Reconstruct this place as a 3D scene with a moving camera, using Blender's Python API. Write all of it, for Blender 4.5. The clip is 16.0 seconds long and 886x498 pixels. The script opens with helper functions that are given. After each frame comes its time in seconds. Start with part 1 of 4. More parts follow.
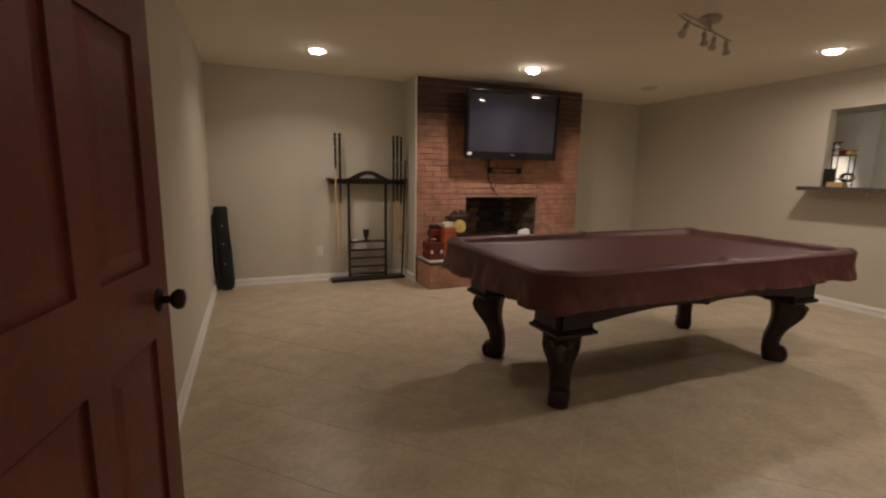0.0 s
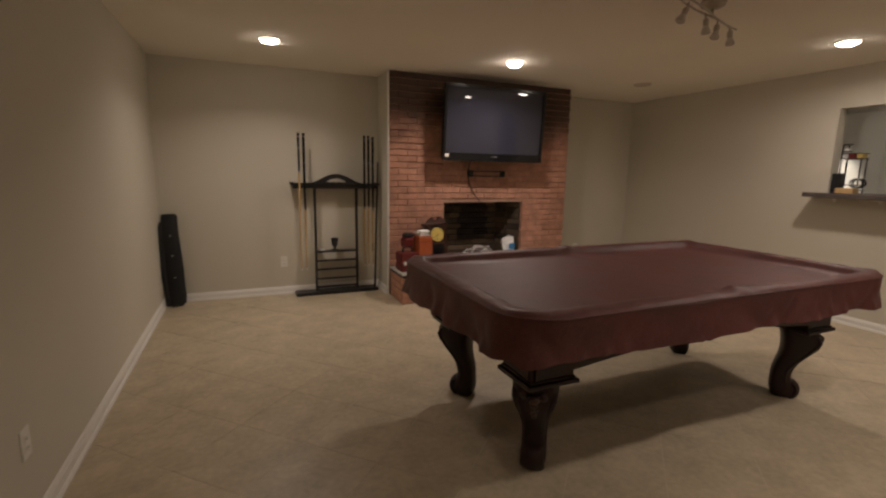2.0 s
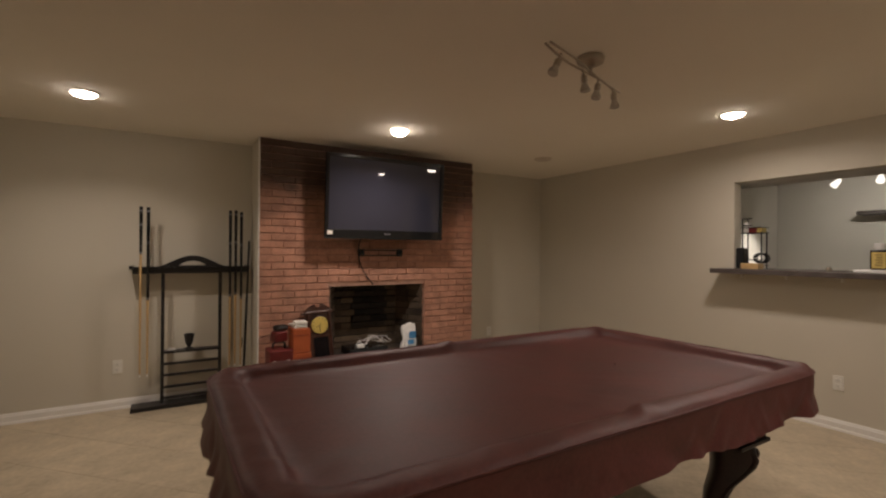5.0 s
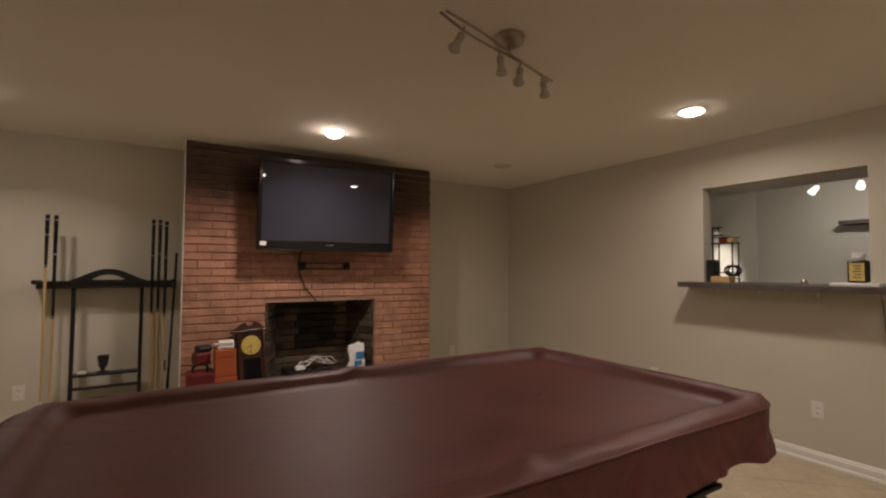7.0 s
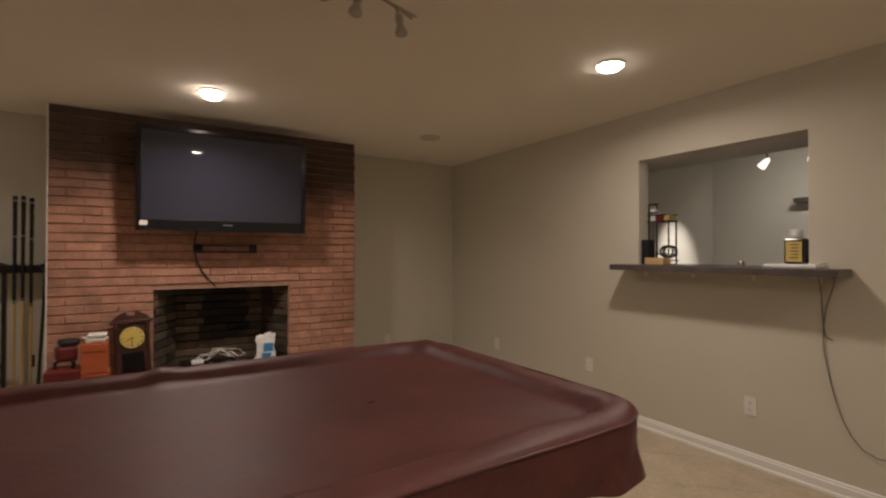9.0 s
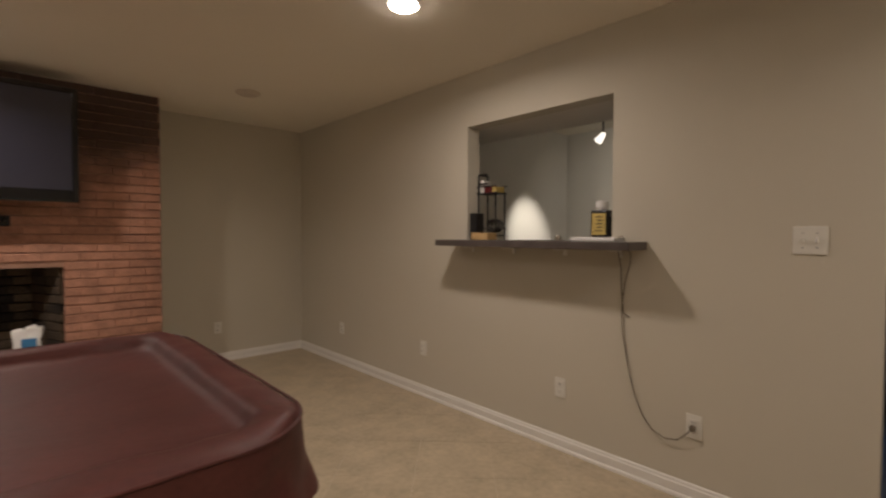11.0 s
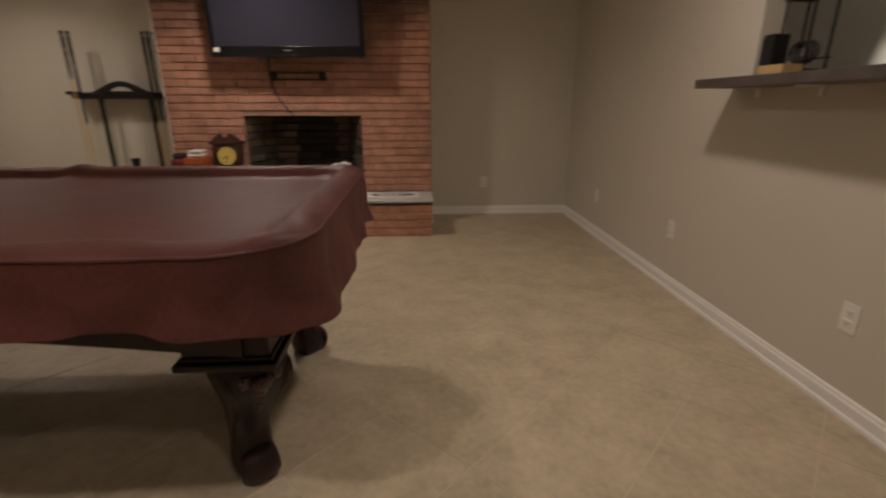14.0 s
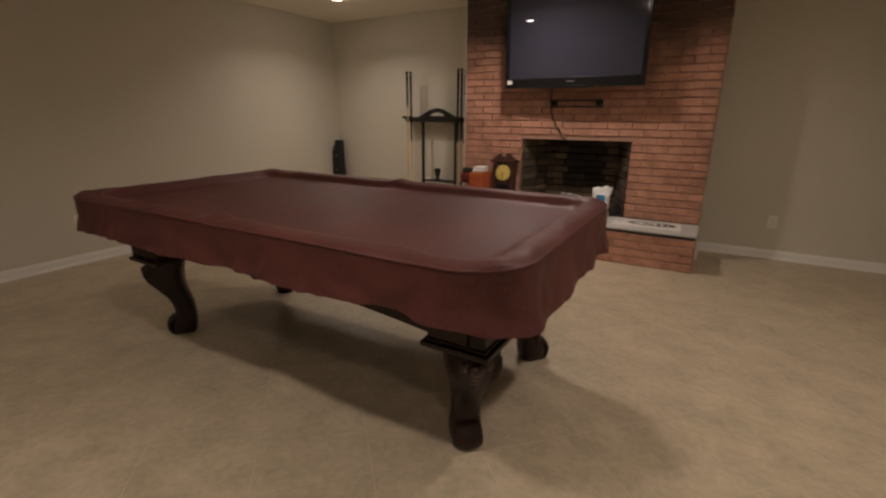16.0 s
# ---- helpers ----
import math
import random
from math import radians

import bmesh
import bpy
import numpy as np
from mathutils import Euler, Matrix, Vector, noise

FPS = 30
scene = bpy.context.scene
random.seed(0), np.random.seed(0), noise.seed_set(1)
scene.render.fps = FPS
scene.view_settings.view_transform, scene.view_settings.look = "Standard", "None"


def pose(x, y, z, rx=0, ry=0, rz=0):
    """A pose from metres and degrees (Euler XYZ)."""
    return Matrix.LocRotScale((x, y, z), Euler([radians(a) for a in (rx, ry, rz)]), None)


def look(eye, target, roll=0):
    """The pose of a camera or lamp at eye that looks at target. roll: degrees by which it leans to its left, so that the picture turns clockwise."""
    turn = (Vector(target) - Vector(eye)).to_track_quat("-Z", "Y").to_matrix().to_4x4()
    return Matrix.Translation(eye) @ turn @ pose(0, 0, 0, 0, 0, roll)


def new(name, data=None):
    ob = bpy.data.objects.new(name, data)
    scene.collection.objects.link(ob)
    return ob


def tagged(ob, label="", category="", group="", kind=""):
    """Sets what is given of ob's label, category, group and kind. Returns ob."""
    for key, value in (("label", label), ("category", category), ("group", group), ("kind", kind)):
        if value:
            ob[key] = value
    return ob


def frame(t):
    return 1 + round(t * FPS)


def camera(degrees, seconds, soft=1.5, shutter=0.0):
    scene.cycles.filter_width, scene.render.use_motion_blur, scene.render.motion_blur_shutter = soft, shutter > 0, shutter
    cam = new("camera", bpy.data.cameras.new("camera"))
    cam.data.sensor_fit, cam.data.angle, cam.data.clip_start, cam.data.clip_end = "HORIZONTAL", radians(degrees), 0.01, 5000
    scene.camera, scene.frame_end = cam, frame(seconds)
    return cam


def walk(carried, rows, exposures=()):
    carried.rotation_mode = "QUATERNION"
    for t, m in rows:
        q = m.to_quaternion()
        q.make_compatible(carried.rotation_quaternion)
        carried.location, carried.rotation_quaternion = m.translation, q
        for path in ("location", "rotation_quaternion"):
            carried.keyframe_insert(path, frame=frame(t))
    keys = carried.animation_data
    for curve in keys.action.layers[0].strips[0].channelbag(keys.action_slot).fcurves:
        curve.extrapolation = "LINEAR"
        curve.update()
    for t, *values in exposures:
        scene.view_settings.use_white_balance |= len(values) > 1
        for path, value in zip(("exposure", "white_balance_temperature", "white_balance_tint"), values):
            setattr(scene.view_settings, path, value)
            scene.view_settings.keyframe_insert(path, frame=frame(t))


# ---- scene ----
cam = camera(88.0, 16.0, soft=2.2, shutter=0.5)
PATH = [
    (0, -5.686, -5.463, 1.312, -9.18, -0.99, -22.57),
    (0.5, -5.576, -5.348, 1.327, -10.01, -0.92, -20.47),
    (1, -5.424, -5.336, 1.329, -10.24, -0.88, -19.91),
    (1.5, -5.344, -5.221, 1.351, -10.45, -0.91, -20.71),
    (2, -5.309, -5.102, 1.386, -9.50, -1.07, -23.27),
    (2.5, -5.247, -5.039, 1.364, -7.90, -0.80, -26.73),
    (3, -5.137, -4.962, 1.372, -6.83, -0.56, -29.32),
    (3.5, -4.961, -4.896, 1.404, -4.72, -0.50, -30.02),
    (4, -4.868, -4.851, 1.369, -2.89, -0.46, -30.16),
    (4.5, -4.727, -4.745, 1.397, -1.11, -0.43, -30.72),
    (7, -3.983, -4.622, 1.367, 2.34, -0.28, -31.29),
    (7.5, -3.820, -4.594, 1.351, 1.82, -0.30, -31.18),
    (8, -3.643, -4.596, 1.343, 1.33, -0.33, -31.03),
    (10.5, -2.555, -4.628, 1.327, -1.15, -0.02, -39.18),
    (11, -2.389, -4.704, 1.286, -1.68, -0.20, -43.06),
    (11.5, -2.256, -4.673, 1.239, -5.42, -0.02, -48.25),
    (12, -2.177, -4.571, 1.195, -11.64, -0.33, -48.65),
    (12.5, -2.065, -4.647, 1.171, -14.09, -0.60, -40.45),
    (13, -1.907, -4.726, 1.198, -15.56, 0.02, -28.40),
    (13.5, -1.737, -4.691, 1.159, -15.92, -0.11, -15.65),
    (14, -1.615, -4.663, 1.142, -17.55, 0.00, -3.26),
    (14.5, -1.478, -4.737, 1.190, -18.15, 0.16, 7.96),
    (15, -1.429, -4.817, 1.224, -18.14, -0.29, 18.56),
    (15.5, -1.430, -4.846, 1.270, -17.41, -0.28, 25.19),
    (16, -1.441, -4.829, 1.267, -16.27, -0.27, 30.26),
]
walk(cam, [(t, pose(x, y, z, 90 + pitch, roll, yaw)) for t, x, y, z, pitch, roll, yaw in PATH],
     exposures=((0.0, 0.0), (3.5, -0.08), (8.0, -0.04), (10.5, -0.05), (11.0, -0.09), (12.5, -0.08), (13.5, -0.22), (14.5, -0.21), (15.0, -0.13), (16.0, -0.02)))

# ---- light ----
world = bpy.data.worlds.new("world")
scene.world = world
world.use_nodes = True
sky = world.node_tree.nodes.new("ShaderNodeTexSky")
sky.sky_type = "NISHITA"
sky.sun_disc = False
sky.sun_elevation, sky.sun_rotation = radians(35), radians(60)
world.node_tree.links.new(sky.outputs[0], world.node_tree.nodes["Background"].inputs[0])
world.node_tree.nodes["Background"].inputs[1].default_value = 0.08

H = 2.44                    # ceiling height
WARM = (1.0, 0.843, 0.738)
LAMPS = [(-5.055, -0.834, 7.5, 140), (-2.861, -1.107, 16, 150), (-0.95, -2.87, 13.5, 172), (-0.90, -5.27, 6.5, 150), (-5.055, -5.30, 2.5, 140), (-2.75, -4.55, 9.5, 140)]


def area_lamp(name, m, watts, size, colour, spread=180, shape="DISK", size_y=None):
    data = bpy.data.lights.new(name, "AREA")
    data.shape, data.size, data.energy, data.color, data.spread = shape, size, watts, colour, radians(spread)
    if size_y:
        data.size_y = size_y
    ob = new(name, data)
    ob.matrix_world = m
    return ob


for lx, ly, watts, spread in LAMPS:
    area_lamp("downlight_lamp", pose(lx, ly, H - 0.055), watts, 0.13, WARM, spread)


# ---- materials ----
def material(name, colour, rough=0.6, metal=0.0, var=0.15, scale=4.0, fine=60.0, bump=0.1, coat=0.0, tint=None, per_object=0.0, detail=6.0, spec=0.5):
    mat = bpy.data.materials.new(name)
    mat.use_nodes = True
    nt = mat.node_tree
    bsdf = nt.nodes["Principled BSDF"]
    bsdf.inputs["Metallic"].default_value = metal
    bsdf.inputs["Coat Weight"].default_value = coat
    bsdf.inputs["Specular IOR Level"].default_value = spec
    geo = nt.nodes.new("ShaderNodeNewGeometry")
    big = nt.nodes.new("ShaderNodeTexNoise")
    big.inputs["Scale"].default_value, big.inputs["Detail"].default_value = scale, detail
    small = nt.nodes.new("ShaderNodeTexNoise")
    small.inputs["Scale"].default_value, small.inputs["Detail"].default_value = fine, 4.0
    nt.links.new(geo.outputs["Position"], big.inputs["Vector"])
    nt.links.new(geo.outputs["Position"], small.inputs["Vector"])
    add = nt.nodes.new("ShaderNodeMath")
    add.operation = "MULTIPLY_ADD"
    add.inputs[1].default_value = 0.6
    half = nt.nodes.new("ShaderNodeMath")
    half.operation = "MULTIPLY"
    half.inputs[1].default_value = 0.4
    nt.links.new(small.outputs["Fac"], half.inputs[0])
    nt.links.new(big.outputs["Fac"], add.inputs[0])
    nt.links.new(half.outputs[0], add.inputs[2])
    value = add.outputs[0]
    if per_object:
        info = nt.nodes.new("ShaderNodeObjectInfo")
        more = nt.nodes.new("ShaderNodeMath")
        more.operation = "MULTIPLY_ADD"
        more.inputs[1].default_value = per_object
        nt.links.new(info.outputs["Random"], more.inputs[0])
        nt.links.new(value, more.inputs[2])
        shift = nt.nodes.new("ShaderNodeMath")
        shift.operation = "SUBTRACT"
        shift.inputs[1].default_value = per_object / 2
        nt.links.new(more.outputs[0], shift.inputs[0])
        value = shift.outputs[0]
    ramp = nt.nodes.new("ShaderNodeValToRGB")
    dark = [c * (1 - var) for c in colour]
    light = [min(1, c * (1 + var)) for c in (tint or colour)]
    ramp.color_ramp.elements[0].position, ramp.color_ramp.elements[1].position = 0.3, 0.7
    ramp.color_ramp.elements[0].color, ramp.color_ramp.elements[1].color = (*dark, 1), (*light, 1)
    nt.links.new(value, ramp.inputs["Fac"])
    nt.links.new(ramp.outputs["Color"], bsdf.inputs["Base Color"])
    rough_map = nt.nodes.new("ShaderNodeMapRange")
    rough_map.inputs["To Min"].default_value, rough_map.inputs["To Max"].default_value = max(0.02, rough - 0.08), min(1, rough + 0.08)
    nt.links.new(big.outputs["Fac"], rough_map.inputs["Value"])
    nt.links.new(rough_map.outputs[0], bsdf.inputs["Roughness"])
    if bump:
        b = nt.nodes.new("ShaderNodeBump")
        b.inputs["Strength"].default_value, b.inputs["Distance"].default_value = bump, 0.004
        nt.links.new(small.outputs["Fac"], b.inputs["Height"])
        nt.links.new(b.outputs["Normal"], bsdf.inputs["Normal"])
    return mat


def glow(name, colour, strength):
    mat = bpy.data.materials.new(name)
    mat.use_nodes = True
    bsdf = mat.node_tree.nodes["Principled BSDF"]
    bsdf.inputs["Base Color"].default_value = (*colour, 1)
    bsdf.inputs["Emission Color"].default_value = (*colour, 1)
    bsdf.inputs["Emission Strength"].default_value = strength
    return mat


M_WALL = material("wall_paint", (0.59, 0.55, 0.46), 0.75, var=0.03, scale=1.5, fine=180, bump=0.06)
M_CEIL = material("ceiling_paint", (0.85, 0.795, 0.69), 0.9, var=0.03, scale=1.2, fine=140, bump=0.08)
M_TRIM = material("white_trim", (0.80, 0.78, 0.74), 0.4, var=0.03, scale=6, fine=80, bump=0.02)
M_TILE = material("floor_tile", (0.44, 0.368, 0.258), 0.40, var=0.18, scale=6, fine=30, bump=0.03, tint=(0.50, 0.42, 0.30), per_object=0.05, detail=9)
M_GROUT = material("grout", (0.565, 0.495, 0.385), 0.9, var=0.1, scale=20)
M_BRICK = material("brick", (0.40, 0.195, 0.132), 0.9, var=0.26, scale=11, fine=55, bump=0.8, tint=(0.46, 0.24, 0.165), per_object=0.14)


def darken_upper(mat, low, high):
    """Darkens the brick in uneven patches, more towards the top, between heights low and high."""
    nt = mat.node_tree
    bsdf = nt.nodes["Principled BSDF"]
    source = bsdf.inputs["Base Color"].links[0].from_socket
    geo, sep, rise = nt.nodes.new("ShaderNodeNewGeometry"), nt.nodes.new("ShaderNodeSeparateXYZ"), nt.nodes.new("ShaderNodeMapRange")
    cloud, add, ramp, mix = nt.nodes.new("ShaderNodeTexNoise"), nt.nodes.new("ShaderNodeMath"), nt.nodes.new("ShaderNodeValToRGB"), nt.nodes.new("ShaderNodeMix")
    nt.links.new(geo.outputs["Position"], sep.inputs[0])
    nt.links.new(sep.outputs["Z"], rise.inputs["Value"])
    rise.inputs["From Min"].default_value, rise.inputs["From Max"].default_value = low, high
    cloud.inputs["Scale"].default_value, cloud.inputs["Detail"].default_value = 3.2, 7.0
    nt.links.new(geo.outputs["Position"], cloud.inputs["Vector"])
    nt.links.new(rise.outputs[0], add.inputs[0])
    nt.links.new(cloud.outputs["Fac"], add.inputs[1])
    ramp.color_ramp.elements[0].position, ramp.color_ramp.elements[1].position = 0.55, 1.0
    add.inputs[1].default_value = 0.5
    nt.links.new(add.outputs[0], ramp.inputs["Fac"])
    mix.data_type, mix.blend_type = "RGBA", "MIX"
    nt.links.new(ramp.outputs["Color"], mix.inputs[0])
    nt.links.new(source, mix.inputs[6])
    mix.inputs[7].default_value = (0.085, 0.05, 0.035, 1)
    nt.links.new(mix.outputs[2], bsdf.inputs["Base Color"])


# upper courses of the chimney face turn darker and patchy with height
darken_upper(M_BRICK, 1.60, 2.50)
M_MORTAR = material("mortar", (0.34, 0.20, 0.145), 0.95, var=0.2, scale=12, fine=120, bump=0.4)
M_SOOT = material("sooty_brick", (0.034, 0.024, 0.017), 0.95, var=0.75, scale=3, fine=60, bump=0.5, tint=(0.085, 0.060, 0.039), per_object=0.25)
M_CHAR = material("charred_brick", (0.012, 0.010, 0.008), 0.95, var=0.5, scale=4, fine=60, bump=0.5, tint=(0.030, 0.023, 0.016), per_object=0.5)
M_SLAB = material("hearth_slab", (0.50, 0.50, 0.48), 0.35, var=0.12, scale=14, fine=120, bump=0.02)
M_DARKWOOD = material("dark_carved_wood", (0.009, 0.0035, 0.0032), 0.44, var=0.5, scale=7, fine=70, bump=0.1, coat=0.08, spec=0.35, tint=(0.021, 0.007, 0.006))
M_CARVED = material("carved_leaf_wood", (0.022, 0.009, 0.008), 0.28, var=0.5, scale=20, fine=90, bump=0.3, coat=0.3, tint=(0.055, 0.018, 0.014))
M_COVER = material("burgundy_vinyl", (0.078, 0.0205, 0.018), 0.54, var=0.25, scale=4, fine=70, bump=0.12, tint=(0.100, 0.0275, 0.0235), spec=0.42)
M_BLACK = material("black_lacquer", (0.012, 0.011, 0.011), 0.35, var=0.3, scale=8, bump=0.02)
M_BLACKFAB = material("black_nylon", (0.010, 0.010, 0.011), 0.85, var=0.4, scale=10, fine=240, bump=0.3)
M_GLOSSBLACK = material("gloss_black_plastic", (0.008, 0.008, 0.009), 0.12, var=0.2, scale=5, bump=0.0)
M_SCREEN = material("plasma_glass", (0.034, 0.035, 0.052), 0.02, var=0.05, scale=2, bump=0.0, spec=0.7)
for _n in M_SCREEN.node_tree.nodes:
    if _n.type == "MAP_RANGE":
        _n.inputs["To Min"].default_value, _n.inputs["To Max"].default_value = 0.015, 0.03
M_SILVER = material("silver_plastic", (0.30, 0.30, 0.31), 0.35, metal=0.6, var=0.1, bump=0.0)
M_NICKEL = material("brushed_nickel", (0.42, 0.37, 0.30), 0.35, metal=0.9, var=0.15, fine=120, bump=0.03)
M_BULB = material("frosted_bulb", (0.50, 0.46, 0.40), 0.2, var=0.1, bump=0.0)
M_DOOR = material("red_brown_door", (0.098, 0.024, 0.016), 0.42, var=0.2, scale=4, fine=50, bump=0.06, tint=(0.15, 0.037, 0.022))
M_BRONZE = material("oil_rubbed_bronze", (0.030, 0.020, 0.015), 0.3, metal=0.8, var=0.4, scale=30, bump=0.02)
M_PLATE = material("plate_plastic", (0.76, 0.74, 0.68), 0.4, var=0.03, scale=10, bump=0.0)
M_SLOT = material("slot_dark", (0.03, 0.028, 0.025), 0.6, var=0.2)
M_MAPLE = material("cue_maple", (0.56, 0.38, 0.18), 0.3, var=0.12, scale=12, bump=0.0)
M_SHELF = material("grey_brown_laminate", (0.085, 0.070, 0.064), 0.4, var=0.3, scale=12, fine=90, bump=0.04)
M_WHITE = material("white_plastic", (0.78, 0.77, 0.75), 0.4, var=0.04, bump=0.0)
M_YELLOW = material("yellow_label", (0.56, 0.42, 0.13), 0.5, var=0.12, scale=20, bump=0.0)
M_RED = material("red_plastic", (0.13, 0.014, 0.014), 0.4, var=0.15, scale=14, bump=0.02)
M_ORANGE = material("orange_box", (0.42, 0.095, 0.028), 0.55, var=0.12, scale=14, bump=0.03)
M_CLOCKWOOD = material("clock_wood", (0.050, 0.018, 0.011), 0.35, var=0.35, scale=16, bump=0.04, coat=0.2)
M_DIAL = material("brass_dial", (0.58, 0.44, 0.11), 0.45, var=0.1, scale=25, bump=0.0)
M_PAPER = material("paper", (0.72, 0.70, 0.66), 0.8, var=0.06, scale=12, bump=0.02)
M_BLUE = material("blue_print", (0.05, 0.22, 0.46), 0.5, var=0.1, bump=0.0)
M_CORD = material("cord_brown", (0.17, 0.14, 0.105), 0.6, var=0.15, bump=0.0)
M_HALLTILE = material("hall_tile", (0.16, 0.15, 0.14), 0.42, var=0.3, scale=4, fine=40, bump=0.03, per_object=0.2)
M_HALL = material("hall_paint", (0.55, 0.55, 0.55), 0.7, var=0.03, scale=2, bump=0.04)
M_KITCHEN = material("bar_room_paint", (0.72, 0.68, 0.62), 0.75, var=0.03, scale=2, fine=150, bump=0.05)
M_DULL = material("dull_lamp_trim", (0.60, 0.53, 0.44), 0.6, var=0.1, scale=20, bump=0.02)
M_LAMP = glow("downlight_glow", (1.0, 0.86, 0.74), 45.0)
M_SHADE = glow("frosted_glass_shade", (1.0, 0.92, 0.80), 1.6)
M_SPOT = glow("spot_glow", (1.0, 0.90, 0.74), 18.0)
M_OUTSIDE = glow("garden_daylight", (0.45, 0.80, 0.95), 1.0)
_nt = M_OUTSIDE.node_tree
_noise, _ramp = _nt.nodes.new("ShaderNodeTexNoise"), _nt.nodes.new("ShaderNodeValToRGB")
_noise.inputs["Scale"].default_value, _noise.inputs["Detail"].default_value = 3.0, 8.0
_ramp.color_ramp.elements[0].position, _ramp.color_ramp.elements[1].position = 0.4, 0.62
_ramp.color_ramp.elements[0].color, _ramp.color_ramp.elements[1].color = (0.10, 0.42, 0.50, 1), (0.55, 0.90, 1.0, 1)
_nt.links.new(_noise.outputs["Fac"], _ramp.inputs["Fac"])
_nt.links.new(_ramp.outputs["Color"], _nt.nodes["Principled BSDF"].inputs["Emission Color"])
M_GLASS = bpy.data.materials.new("pane_glass")
M_GLASS.use_nodes = True
M_GLASS.node_tree.nodes["Principled BSDF"].inputs["Transmission Weight"].default_value = 1.0
M_GLASS.node_tree.nodes["Principled BSDF"].inputs["Roughness"].default_value = 0.02
M_GLASS.node_tree.nodes["Principled BSDF"].inputs["IOR"].default_value = 1.45


# ---- mesh helpers ----
def box(bm, x0, x1, y0, y1, z0, z1, bevel=0.0):
    vs = [bm.verts.new((x, y, z)) for x in (min(x0, x1), max(x0, x1)) for y in (min(y0, y1), max(y0, y1)) for z in (min(z0, z1), max(z0, z1))]
    fs = [bm.faces.new([vs[i] for i in q]) for q in ((0, 1, 3, 2), (4, 6, 7, 5), (0, 4, 5, 1), (2, 3, 7, 6), (0, 2, 6, 4), (1, 5, 7, 3))]
    if bevel:
        edges = list({e for f in fs for e in f.edges})
        bmesh.ops.bevel(bm, geom=edges, offset=bevel, segments=2, profile=0.5, affect="EDGES")
    return vs


def tube(bm, points, radii, seg=12, caps=True):
    pts = [Vector(p) for p in points]
    if not isinstance(radii, (list, tuple)):
        radii = [radii] * len(pts)
    rings = []
    side = None
    for i, p in enumerate(pts):
        way = (pts[min(i + 1, len(pts) - 1)] - pts[max(i - 1, 0)]).normalized()
        if side is None:
            side = way.orthogonal().normalized()
        side = (side - way * side.dot(way)).normalized()
        up = way.cross(side)
        rings.append([bm.verts.new(p + radii[i] * (math.cos(a) * side + math.sin(a) * up)) for a in (2 * math.pi * k / seg for k in range(seg))])
    for a, b in zip(rings, rings[1:]):
        for k in range(seg):
            bm.faces.new((a[k], a[(k + 1) % seg], b[(k + 1) % seg], b[k]))
    if caps:
        bm.faces.new(rings[0][::-1])
        bm.faces.new(rings[-1])
    return rings


def lathe(bm, profile, centre=(0, 0, 0), axis="z", seg=24):
    """profile: rows of (radius, height) turned round an axis."""
    c = Vector(centre)
    rings = []
    for r, h in profile:
        ring = []
        for k in range(seg):
            a = 2 * math.pi * k / seg
            u, v = r * math.cos(a), r * math.sin(a)
            ring.append(bm.verts.new(c + Vector({"z": (u, v, h), "x": (h, u, v), "y": (v, h, u)}[axis])))
        rings.append(ring)
    for a, b in zip(rings, rings[1:]):
        for k in range(seg):
            bm.faces.new((a[k], a[(k + 1) % seg], b[(k + 1) % seg], b[k]))
    bm.faces.new(rings[0][::-1])
    bm.faces.new(rings[-1])


def slab(bm, outline, axis, a, b):
    """A flat outline (u, v) pushed from a to b along an axis; x: (y, z), y: (x, z), z: (x, y)."""
    def at(u, v, w):
        return {"x": (w, u, v), "y": (u, w, v), "z": (u, v, w)}[axis]
    lo = [bm.verts.new(at(u, v, a)) for u, v in outline]
    hi = [bm.verts.new(at(u, v, b)) for u, v in outline]
    bm.faces.new(lo)
    bm.faces.new(hi[::-1])
    for i in range(len(lo)):
        j = (i + 1) % len(lo)
        bm.faces.new((lo[i], lo[j], hi[j], hi[i]))


def part(name, bm, mat, parent=None, label="", smooth=False):
    bmesh.ops.recalc_face_normals(bm, faces=bm.faces[:])
    me = bpy.data.meshes.new(name)
    bm.to_mesh(me)
    bm.free()
    me.materials.append(mat)
    if smooth:
        me.polygons.foreach_set("use_smooth", [True] * len(me.polygons))
        me.set_sharp_from_angle(angle=radians(40))
    ob = new(name, me)
    if parent is not None:
        ob.parent = parent
    if label:
        ob["label"] = label
    return ob


def boxes(name, mat, rows, parent=None, label="", bevel=0.0):
    bm = bmesh.new()
    for r in rows:
        box(bm, *r, bevel=bevel)
    return part(name, bm, mat, parent, label)


def thing(name, at, label, category, group="", turn=0.0):
    e = new(name)
    e.empty_display_size = 0.1
    e.matrix_world = pose(*at, 0, 0, turn)
    return tagged(e, label, category, group)


def structure(ob, label, category):
    return tagged(ob, label, category, kind="structure")


